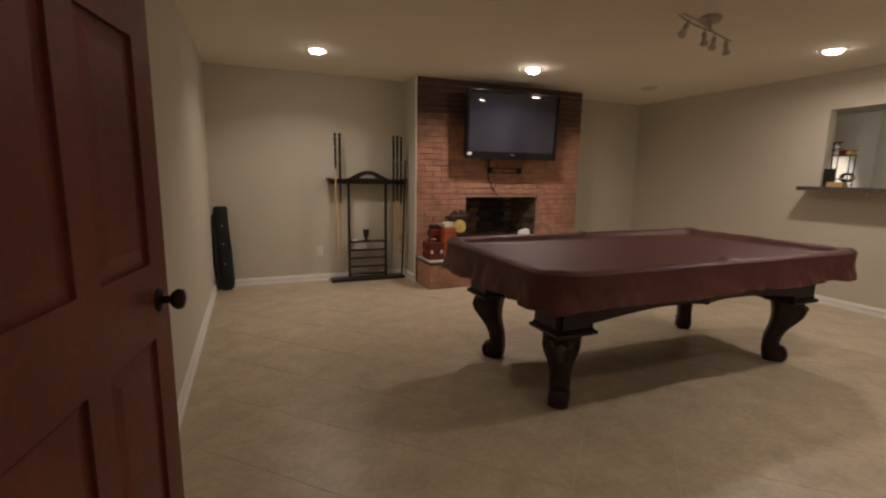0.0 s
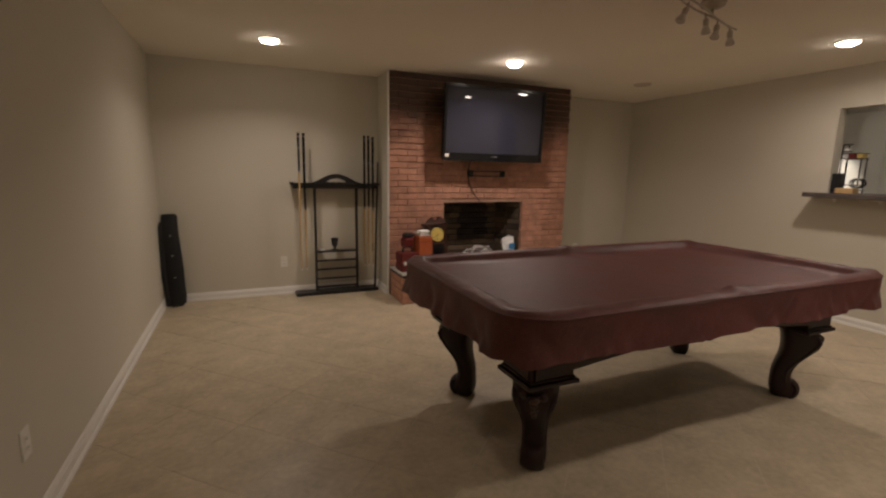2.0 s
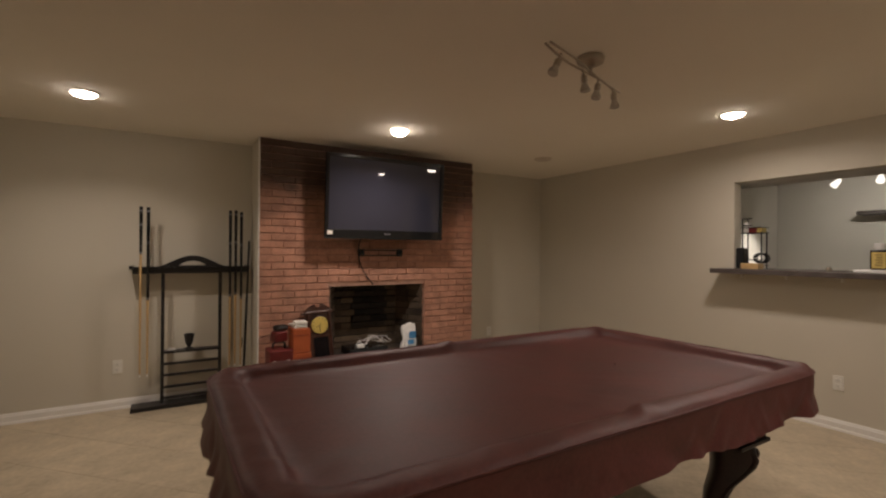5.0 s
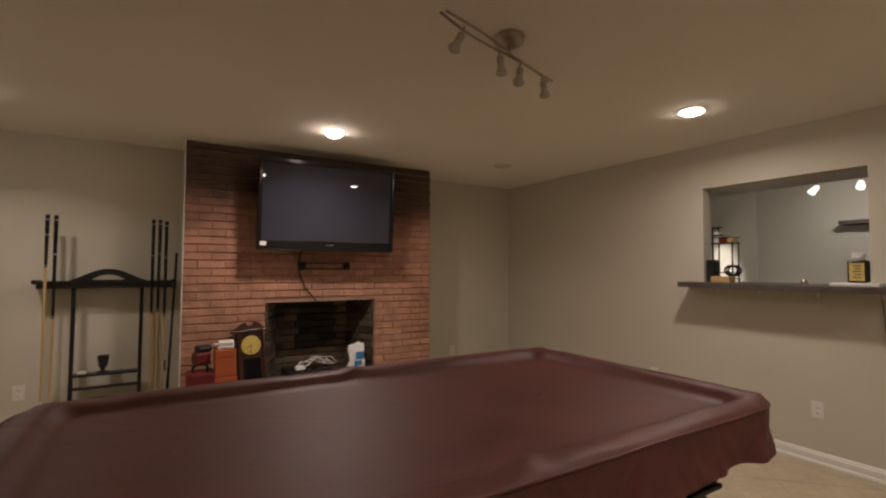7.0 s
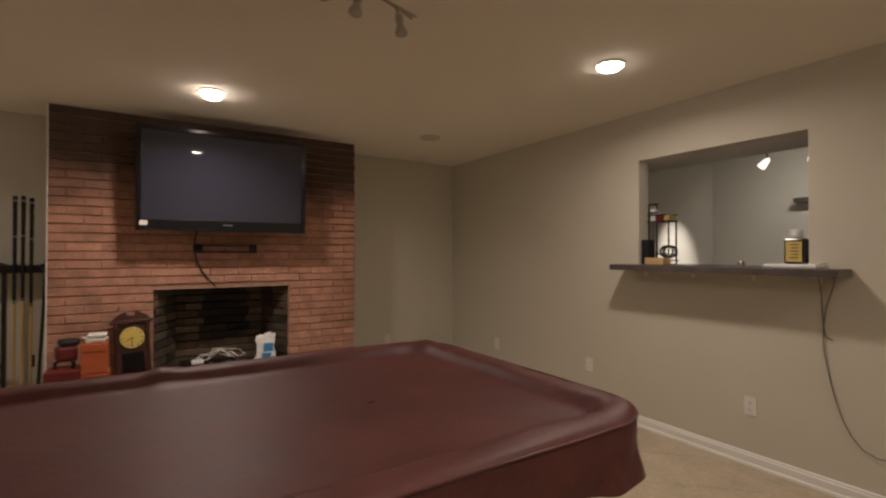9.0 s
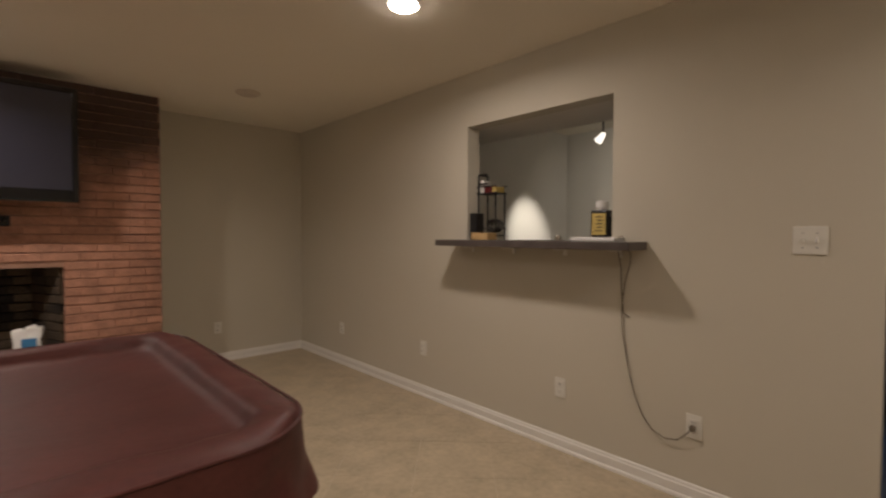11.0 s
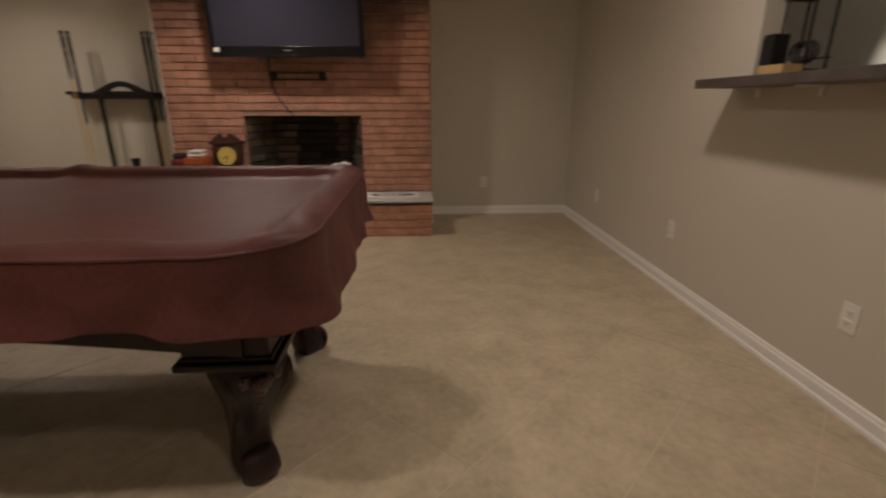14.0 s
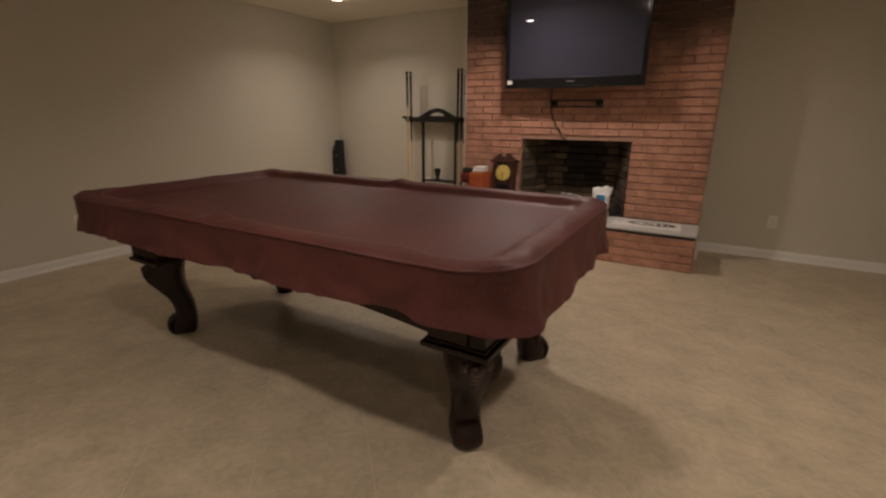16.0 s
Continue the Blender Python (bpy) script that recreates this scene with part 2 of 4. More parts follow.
# ---- the room's shell ----
XL, YR, YB, YREAR, T = -6.10, 0.22, 0.22, -6.6, 0.12
CX0, CX1, CY = -3.85, -1.474, -0.217          # chimney breast
floor = structure(boxes("floor", M_GROUT, [(XL - T, T, YREAR - T, YR + T, -0.15, -0.0012)]), "beige stone-look floor tiles laid diagonally with pale grout", "floor")
structure(boxes("ceiling", M_CEIL, [(XL - T, 0, YREAR - T, YR + T, H, H + 0.15)]), "plain matt off-white ceiling lit by downlights", "ceiling")
DY0, DY1 = -4.79, -3.97                          # closet doorway in the left wall
structure(boxes("wall_west", M_WALL, [(XL - T, XL, DY1, YR + T, 0, H), (XL - T, XL, YREAR, DY0, 0, H), (XL - T, XL, DY0, DY1, 2.06, H)]), "smooth beige painted wall", "wall")
structure(boxes("closet_wall", M_WALL, [(XL - 0.9, XL - 0.82, DY0 - 0.2, DY1 + 0.2, 0, H), (XL - 0.82, XL - T, DY0 - 0.28, DY0 - 0.2, 0, H), (XL - 0.82, XL - T, DY1 + 0.2, DY1 + 0.28, 0, H),
                                        (XL - 0.82, XL - T, DY0 - 0.2, DY1 + 0.2, 2.3, 2.38), (XL - 0.82, XL - T, DY0 - 0.2, DY1 + 0.2, -0.1, -0.004)]), "plain beige walls of a dark closet", "wall")
structure(boxes("wall_rear", M_WALL, [(XL, 0, YREAR - T, YREAR, 0, H)]), "smooth beige painted wall", "wall")
structure(boxes("wall_north_west", M_WALL, [(XL, CX0, YR, YR + T, 0, H)]), "smooth beige painted wall behind a cue rack", "wall")
structure(boxes("wall_north_east", M_WALL, [(CX1, 0, YB, YB + T, 0, H)]), "smooth beige painted wall beside the chimney", "wall")
FX0, FX1, FZ0, FZ1 = -3.189, -2.119, 0.33, 1.039  # firebox
structure(boxes("chimney_breast", M_WALL, [(CX0, FX0 - 0.1, CY + 0.05, YR + T, 0, H), (FX1 + 0.1, CX1, CY + 0.05, YR + T, 0, H), (FX0 - 0.1, FX1 + 0.1, CY + 0.05, YR + T, FZ1 + 0.06, H),
                                           (FX0 - 0.1, FX1 + 0.1, CY + 0.05, YR + T, 0, FZ0 - 0.04)]), "beige painted side of the chimney breast", "wall")

PY0, PY1, PZ0, PZ1 = -3.50, -2.405, 1.214, 2.064     # serving hatch
AY1, AY0, ASP, AR = -4.585, -5.585, 1.655, 0.5        # arch
bm = bmesh.new()
box(bm, 0, T, PY1, YB + T, 0, H)
box(bm, 0, T, PY0, PY1, 0, PZ0)
box(bm, 0, T, PY0, PY1, PZ1, H)
box(bm, 0, T, AY1, PY0, 0, H)
box(bm, 0, T, YREAR, AY0, 0, H)
arc = [(AY1 - AR + AR * math.cos(a), ASP + AR * math.sin(a)) for a in (math.pi * k / 24 for k in range(25))]
for (u0, v0), (u1, v1) in zip(arc, arc[1:]):
    slab(bm, [(u0, v0), (u0, H), (u1, H), (u1, v1)], "x", 0, T)
structure(part("wall_east", bm, M_WALL), "smooth beige painted wall with a serving hatch and an arch", "wall")


def baseboard(name, a, b, inward):
    """A moulded white baseboard from a to b, its face turned inward."""
    ax, ay = a
    bx, by = b
    prof = [(0, 0), (0.024, 0), (0.024, 0.012), (0.020, 0.019), (0.014, 0.021), (0.014, 0.062), (0.009, 0.069), (0.009, 0.077), (0.004, 0.084), (0, 0.084)]
    bm = bmesh.new()
    lo = [bm.verts.new((ax + inward[0] * d, ay + inward[1] * d, z)) for d, z in prof]
    hi = [bm.verts.new((bx + inward[0] * d, by + inward[1] * d, z)) for d, z in prof]
    n = len(prof)
    for i in range(n):
        bm.faces.new((lo[i], lo[(i + 1) % n], hi[(i + 1) % n], hi[i]))
    bm.faces.new(lo)
    bm.faces.new(hi[::-1])
    return structure(part(name, bm, M_TRIM), "white moulded wooden baseboard", "baseboard")


baseboard("baseboard_west", (XL, DY1 + 0.07), (XL, YR), (1, 0))
baseboard("baseboard_west_rear", (XL, YREAR), (XL, DY0 - 0.07), (1, 0))
baseboard("baseboard_north_west", (XL, YR), (CX0, YR), (0, -1))
baseboard("baseboard_chimney", (CX0, YR), (CX0, CY + 0.05), (-1, 0))
baseboard("baseboard_chimney_east", (CX1, CY + 0.05), (CX1, YB), (1, 0))
baseboard("baseboard_north_east", (CX1, YB), (0, YB), (0, -1))
baseboard("baseboard_east", (0, YB), (0, AY1), (-1, 0))
baseboard("baseboard_arch", (0, AY1), (T, AY1), (0, -1))
baseboard("baseboard_east_rear", (0, AY0), (0, YREAR), (-1, 0))
baseboard("baseboard_rear", (XL, YREAR), (0, YREAR), (0, 1))

# ---- the bar room behind the hatch ----
KX, KY1, KY0 = 2.28, -1.80, -4.45
structure(boxes("bar_room_wall", M_KITCHEN, [(KX, KX + T, KY0, KY1 + T, 0, H), (T, KX, KY1, KY1 + T, 0, H), (T, KX, KY0 - 0.06, KY0, 0, H)]), "pale grey painted walls of the bar room", "wall")
structure(boxes("bar_room_ceiling", M_CEIL, [(0, KX + T, KY0 - 0.06, KY1 + T, H, H + 0.15)]), "plain white ceiling of the bar room", "ceiling")
structure(boxes("bar_room_bulkhead", M_KITCHEN, [(T, 0.56, KY0, KY1, PZ1 + 0.004, H)]), "pale grey boxed bulkhead above the hatch", "bulkhead")
structure(boxes("bar_room_floor", M_HALLTILE, [(T, KX + T, KY0 - 0.06, KY1 + T, -0.15, 0)]), "dark tiled floor of the bar room", "floor")

# ---- the hall beyond the arch ----
HX, HY1, HY0 = 7.62, -4.51, -6.6
WY1, WY0, WZ0, WZ1 = -5.16, -5.80, 1.12, 1.95       # window in the garden door
DRY1, DRY0 = -5.02, -5.94
structure(boxes("hall_wall_left", M_HALL, [(T, HX, HY1, HY1 + 0.05, 0, H)]), "white painted hall wall in blue daylight", "wall")
structure(boxes("hall_wall_right", M_HALL, [(T, HX, HY0 - T, HY0, 0, H)]), "white painted hall wall in blue daylight", "wall")
structure(boxes("hall_wall_end", M_HALL, [(HX, HX + T, DRY1, HY1 + 0.05, 0, H), (HX, HX + T, HY0 - T, DRY0, 0, H), (HX, HX + T, DRY0, DRY1, 2.06, H)]), "white end wall round the garden door", "wall")
structure(boxes("hall_ceiling", M_CEIL, [(0, HX + T, HY0 - T, HY1 + 0.05, H, H + 0.15)]), "plain hall ceiling", "ceiling")
hall_floor = structure(boxes("hall_floor", M_GROUT, [(T, HX + T, HY0 - T, HY1 + 0.05, -0.15, -0.004)]), "dark polished floor tiles of the hall", "floor")

# ---- garden door of the hall ----
gdoor = structure(boxes("door_2", M_HALL, [(HX + 0.02, HX + 0.065, DRY0, DRY1, 0.01, WZ0), (HX + 0.02, HX + 0.065, DRY0, DRY1, WZ1, 2.05),
                                           (HX + 0.02, HX + 0.065, WY1, DRY1, WZ0, WZ1), (HX + 0.02, HX + 0.065, DRY0, WY0, WZ0, WZ1)]), "white panelled garden door with a glazed upper half", "door")
bm = bmesh.new()
for r in ((WY0 - 0.03, WY0, WZ0 - 0.03, WZ1 + 0.03), (WY1, WY1 + 0.03, WZ0 - 0.03, WZ1 + 0.03), (WY0, WY1, WZ0 - 0.03, WZ0), (WY0, WY1, WZ1, WZ1 + 0.03)):
    box(bm, HX + 0.005, HX + 0.02, *r)
part("window_frame", bm, M_HALL, gdoor)
pane = boxes("pane", M_GLASS, [(HX + 0.04, HX + 0.045, WY0, WY1, WZ0, WZ1)], gdoor)
pane.visible_shadow = False
for z in (1.0, 1.16):
    bm = bmesh.new()
    lathe(bm, [(0.028, 0.02), (0.028, 0.012), (0.010, 0.008), (0.010, -0.02), (0.026, -0.03), (0.026, -0.05), (0.012, -0.058)], (HX, DRY1 - 0.07, z), "x", 16)
    part("door_handle", bm, M_BRONZE, gdoor, "dark bronze knob", True)
bm = bmesh.new()
for r in ((DRY1, DRY1 + 0.07, 0, 2.12), (DRY0 - 0.07, DRY0, 0, 2.12), (DRY0, DRY1, 2.05, 2.12)):
    box(bm, HX - 0.015, HX, *r)
structure(part("trim_garden_door", bm, M_TRIM), "white painted casing round the garden door", "trim")
structure(boxes("backdrop", M_OUTSIDE, [(HX + 1.2, HX + 1.22, -8.5, -2.5, -0.5, 4.0)]), "bright blurred garden greenery outside the window", "backdrop")
area_lamp("window_daylight", pose(HX - 0.05, (WY0 + WY1) / 2, (WZ0 + WZ1) / 2, 0, 90, 0), 13, 0.62, (0.14, 0.42, 1.0), 170, "RECTANGLE", 0.8)
fan = thing("ceiling_fixture", (3.6, -5.35, H), "small dark flush ceiling fixture in the hall", "ceiling lamp")
bm = bmesh.new()
lathe(bm, [(0.10, 0.0), (0.11, -0.03), (0.16, -0.05), (0.16, -0.07), (0.05, -0.10)], seg=20)
part("canopy", bm, M_BRONZE, fan, smooth=True)

# ---- downlights ----
def downlight(x, y, bulging):
    e = thing("downlight", (x, y, H), "lit round recessed downlight with a white trim ring", "downlight", "downlights in the ceiling")
    bm = bmesh.new()
    seg = 32
    for (r0, z0), (r1, z1) in (((0.088, 0.0), (0.090, -0.006)), ((0.090, -0.006), (0.076, -0.009)), ((0.076, -0.009), (0.070, -0.001))):
        a = [bm.verts.new((r0 * math.cos(2 * math.pi * k / seg), r0 * math.sin(2 * math.pi * k / seg), z0)) for k in range(seg)]
        b = [bm.verts.new((r1 * math.cos(2 * math.pi * k / seg), r1 * math.sin(2 * math.pi * k / seg), z1)) for k in range(seg)]
        for k in range(seg):
            bm.faces.new((a[k], a[(k + 1) % seg], b[(k + 1) % seg], b[k]))
    part("trim_ring", bm, M_TRIM, e, smooth=True)
    bm = bmesh.new()
    if bulging:
        lathe(bm, [(0.070, -0.001), (0.068, -0.012), (0.060, -0.028), (0.044, -0.042), (0.022, -0.049)], seg=28)
    else:
        lathe(bm, [(0.071, -0.001), (0.070, -0.010), (0.058, -0.020), (0.040, -0.027), (0.018, -0.030)], seg=28)
    part("lens", bm, M_LAMP, e, "glowing frosted lens", True)


for i, (lx, ly, _, _) in enumerate(LAMPS):
    downlight(lx, ly, i == 1)

# the one that is off
e = thing("unlit_downlight", (-0.985, -0.88, H), "unlit recessed downlight with a dull trim ring in the ceiling", "downlight")
bm = bmesh.new()
lathe(bm, [(0.095, 0.0), (0.097, -0.008), (0.085, -0.016), (0.05, -0.018)], seg=28)
part("ring", bm, M_DULL, e, smooth=True)
for k in range(4):
    bm = bmesh.new()
    lathe(bm, [(0.078 - 0.018 * k, -0.0165), (0.078 - 0.018 * k, -0.020 - 0.001 * k), (0.070 - 0.018 * k, -0.020 - 0.001 * k)], seg=24)
    part("baffle", bm, M_DULL, e)

# ---- track light over the table ----
def bar_light():
    e = thing("track_light", (-2.64, -2.995, H), "unlit brushed nickel bar light with four swivelling bulbs", "track light", turn=18)
    bm = bmesh.new()
    lathe(bm, [(0.070, 0.0), (0.075, -0.012), (0.068, -0.030), (0.045, -0.042), (0.015, -0.046)], seg=28)
    part("canopy", bm, M_NICKEL, e, smooth=True)
    for dy in (-0.012, 0.012):
        bm = bmesh.new()
        pts = [(-0.47 + 0.0435 * k, dy + 0.016 * math.sin((k / 20) * 2 * math.pi) * (1 if dy > 0 else -0.6), -0.085) for k in range(21)]
        tube(bm, pts, 0.006, 8)
        part("bar", bm, M_NICKEL, e, smooth=True)
    bm = bmesh.new()
    tube(bm, [(0, 0, -0.04), (0, 0, -0.088)], 0.010, 10)
    part("stem", bm, M_NICKEL, e)
    for x, tilt in ((-0.33, 24), (-0.08, -6), (0.09, 8), (0.29, -8)):
        y = 0.010 * math.sin((x + 0.40) / 0.80 * 2 * math.pi)
        arm = bmesh.new()
        tube(arm, [(0, 0, 0), (0, 0, -0.03), (0.006, 0, -0.045)], 0.006, 8)
        arm = part("arm", arm, M_NICKEL, e)
        arm.matrix_basis = pose(x, y, -0.085, tilt * 0.5, tilt, 0) @ Matrix.Scale(0.86, 4)
        bm = bmesh.new()
        lathe(bm, [(0.012, -0.035), (0.019, -0.042), (0.019, -0.075), (0.015, -0.082)], (0.006, 0, 0), seg=16)
        part("socket", bm, M_NICKEL, arm, smooth=True)
        bm = bmesh.new()
        lathe(bm, [(0.014, -0.080), (0.019, -0.095), (0.029, -0.118), (0.031, -0.128), (0.026, -0.136), (0.01, -0.139)], (0.006, 0, 0), seg=18)
        part("bulb", bm, M_BULB, arm, "unlit clear reflector bulb", True)


bar_light()

# ---- pool table ----
TX, TY, TL, TW, TZ = -3.14, -3.06, 2.56, 1.41, 0.855


def leg_mesh():
    """A scrolled cabriole leg that swings outward along +x."""
    bm = bmesh.new()
    K = 0.465 / 0.505
    rows = [(0.505, 0.000, 0.084, 0.080), (0.48, 0.010, 0.086, 0.082), (0.44, 0.018, 0.083, 0.080), (0.40, 0.016, 0.076, 0.074), (0.35, 0.004, 0.065, 0.063), (0.30, -0.014, 0.055, 0.053),
            (0.25, -0.034, 0.048, 0.047), (0.20, -0.050, 0.044, 0.044), (0.15, -0.056, 0.043, 0.042), (0.11, -0.051, 0.046, 0.047), (0.07, -0.044, 0.050, 0.053), (0.03, -0.040, 0.049, 0.052), (0.0, -0.042, 0.040, 0.042)]
    rings = []
    for z, out, hw, hd in rows:
        ring = []
        for k in range(20):
            a = 2 * math.pi * k / 20
            c, s = math.cos(a), math.sin(a)
            px = math.copysign(abs(c) ** 0.55, c) * hd
            py = math.copysign(abs(s) ** 0.55, s) * hw
            ring.append(bm.verts.new((out + px * 1.24, py * 1.24, z * K)))
        rings.append(ring)
    for a, b in zip(rings, rings[1:]):
        for k in range(20):
            bm.faces.new((a[k], a[(k + 1) % 20], b[(k + 1) % 20], b[k]))
    bm.faces.new(rings[0])
    bm.faces.new(rings[-1][::-1])
    return bm


def pool_table():
    e = thing("pool_table", (TX, TY, 0), "dark carved wooden pool table with scrolled cabriole legs", "pool table")
    bm = bmesh.new()
    box(bm, -TL / 2 + 0.13, TL / 2 - 0.13, -TW / 2 + 0.13, TW / 2 - 0.13, 0.74, 0.785)
    part("slate_bed", bm, M_DARKWOOD, e)
    for s in (1, -1):
        for along in (True, False):
            half = (TL if along else TW) / 2 - 0.22
            off = ((TW if along else TL) / 2 - 0.21) * s
            n = 32
            low = []
            for k in range(n + 1):
                u = -half + 2 * half * k / n
                q = abs(u) / half
                z = 0.575 - 0.07 * max(0, q - 0.35) ** 1.3 / 0.65 ** 1.3 - 0.018 * math.exp(-(u / 0.10) ** 2)
                low.append((u, z))
            bm = bmesh.new()
            slab(bm, low + [(half, 0.745), (-half, 0.745)], "y" if along else "x", off - 0.016, off + 0.016)
            apron = part("apron", bm, M_DARKWOOD, e)
            bm = bmesh.new()
            lathe(bm, [(0.045, 0.0), (0.045, 0.012), (0.030, 0.02), (0.018, 0.024)] if s > 0 else [(0.045, 0.0), (0.045, -0.012), (0.030, -0.02), (0.018, -0.024)],
                  (0, off + 0.016 * s, 0.60) if along else (off + 0.016 * s, 0, 0.60), "y" if along else "x", 18)
            part("rosette", bm, M_DARKWOOD, apron, smooth=True)
    for sx in (1, -1):
        for sy in (1, -1):
            x, y = 0.024 + sx * 0.985, 0.034 + sy * 0.415
            turn = math.degrees(math.atan2(sy, sx * 0.85))
            leg = part("leg", leg_mesh(), M_DARKWOOD, e, smooth=True)
            leg.matrix_basis = pose(x, y, 0, 0, 0, turn)
            bm = bmesh.new()
            pts = []
            for k in range(26):
                a = -0.5 * math.pi + k * 0.42
                r = 0.050 * (1 - k / 32)
                pts.append((-0.006 + r * math.cos(a) * 0.85, 0, 0.058 + r * math.sin(a)))
            tube(bm, [(px, 0, pz) for px, _, pz in pts], [0.026 - 0.0005 * k for k in range(26)], 12)
            for v in bm.verts:
                v.co.y *= 2.3
            part("scroll_foot", bm, M_DARKWOOD, leg, smooth=True)
            for r, dz in ((0.030, 0.44), (0.026, 0.405), (0.022, 0.37), (0.018, 0.34), (0.014, 0.315)):
                ox = 0.016 + 0.112 if dz > 0.42 else 0.105 if dz > 0.39 else 0.092 if dz > 0.36 else 0.078 if dz > 0.33 else 0.064
                bm = bmesh.new()
                bmesh.ops.create_uvsphere(bm, u_segments=10, v_segments=6, radius=r, matrix=pose(ox - 0.004, 0, dz * 0.92) @ Matrix.Diagonal((0.55, 1, 0.8, 1)))
                part("carved_leaf", bm, M_CARVED, leg, "carved acanthus leaf", True)
                for s in (-1, 1):
                    bm = bmesh.new()
                    bmesh.ops.create_uvsphere(bm, u_segments=8, v_segments=5, radius=r * 0.6, matrix=pose(ox - 0.014, s * r * 1.5, dz * 0.92 + 0.012, 0, 0, 0) @ Matrix.Diagonal((0.6, 1, 1.2, 1)))
                    part("carved_leaf", bm, M_CARVED, leg, "carved acanthus leaf", True)
            for s in (-1, 1):
                bm = bmesh.new()
                edge = [(0.088, 0.100, 0.445), (0.122, 0.100, 0.425), (0.136, 0.096, 0.40), (0.128, 0.088, 0.365), (0.100, 0.076, 0.32), (0.068, 0.066, 0.275), (0.034, 0.060, 0.23), (0.012, 0.056, 0.185), (0.008, 0.054, 0.14), (0.022, 0.052, 0.10)]
                tube(bm, [(ex * 0.86 - 0.018 - 0.045 * max(0.0, 1 - ez / 0.38), s * ey * 0.88, ez) for ex, ey, ez in edge], [0.010, 0.014, 0.016, 0.015, 0.013, 0.012, 0.011, 0.011, 0.012, 0.014], 8)
                part("leg_bead", bm, M_DARKWOOD, leg, smooth=True)
            bm = bmesh.new()
            for h0, h1, w in ((0.452, 0.467, 0.104), (0.465, 0.487, 0.136), (0.485, 0.500, 0.122), (0.499, 0.745, 0.116)):
                box(bm, -w, w, -w, w, h0, h1, 0.006)
            cap = part("leg_cap", bm, M_DARKWOOD, leg)
            cap.matrix_basis = pose(0.0, 0, 0, 0, 0, -turn)


pool_table()


def rounded(hx, hy, r, n):
    """n points round a rounded rectangle, with their outward normals, evenly along its length."""
    r = min(r, hx - 0.001, hy - 0.001)
    total = 2 * (2 * (hx - r) + 2 * (hy - r)) + 2 * math.pi * r
    out = []
    for k in range(n):
        d = total * k / n
        corners = ((hx - r, hy - r, 0), (-(hx - r), hy - r, 90), (-(hx - r), -(hy - r), 180), (hx - r, -(hy - r), 270))
        lengths = (2 * (hx - r), 2 * (hy - r), 2 * (hx - r), 2 * (hy - r))
        for (cx, cy, a0), straight in zip(corners, lengths):
            bend = math.pi * r / 2
            if d <= bend:
                a = radians(a0) + d / r
                out.append((cx + r * math.cos(a), cy + r * math.sin(a), math.cos(a), math.sin(a)))
                break
            d -= bend
            if d <= straight:
                a = radians(a0 + 90)
                nx, ny = math.cos(a), math.sin(a)
                out.append((cx + r * nx - ny * d, cy + r * ny + nx * d, nx, ny))
                break
            d -= straight
    return out


def fold(x, y, seed):
    """Uneven folds along the skirt, from -1 to 1: few broad ones with sharper small ones between."""
    broad = noise.noise(Vector((x * 2.3, y * 2.3, seed)))
    middle = noise.noise(Vector((x * 6.0, y * 6.0, seed + 3.7)))
    small = noise.noise(Vector((x * 13.0, y * 13.0, seed + 8.1)))
    return 0.55 * broad + 0.32 * (1 - 2 * abs(middle)) + 0.16 * small


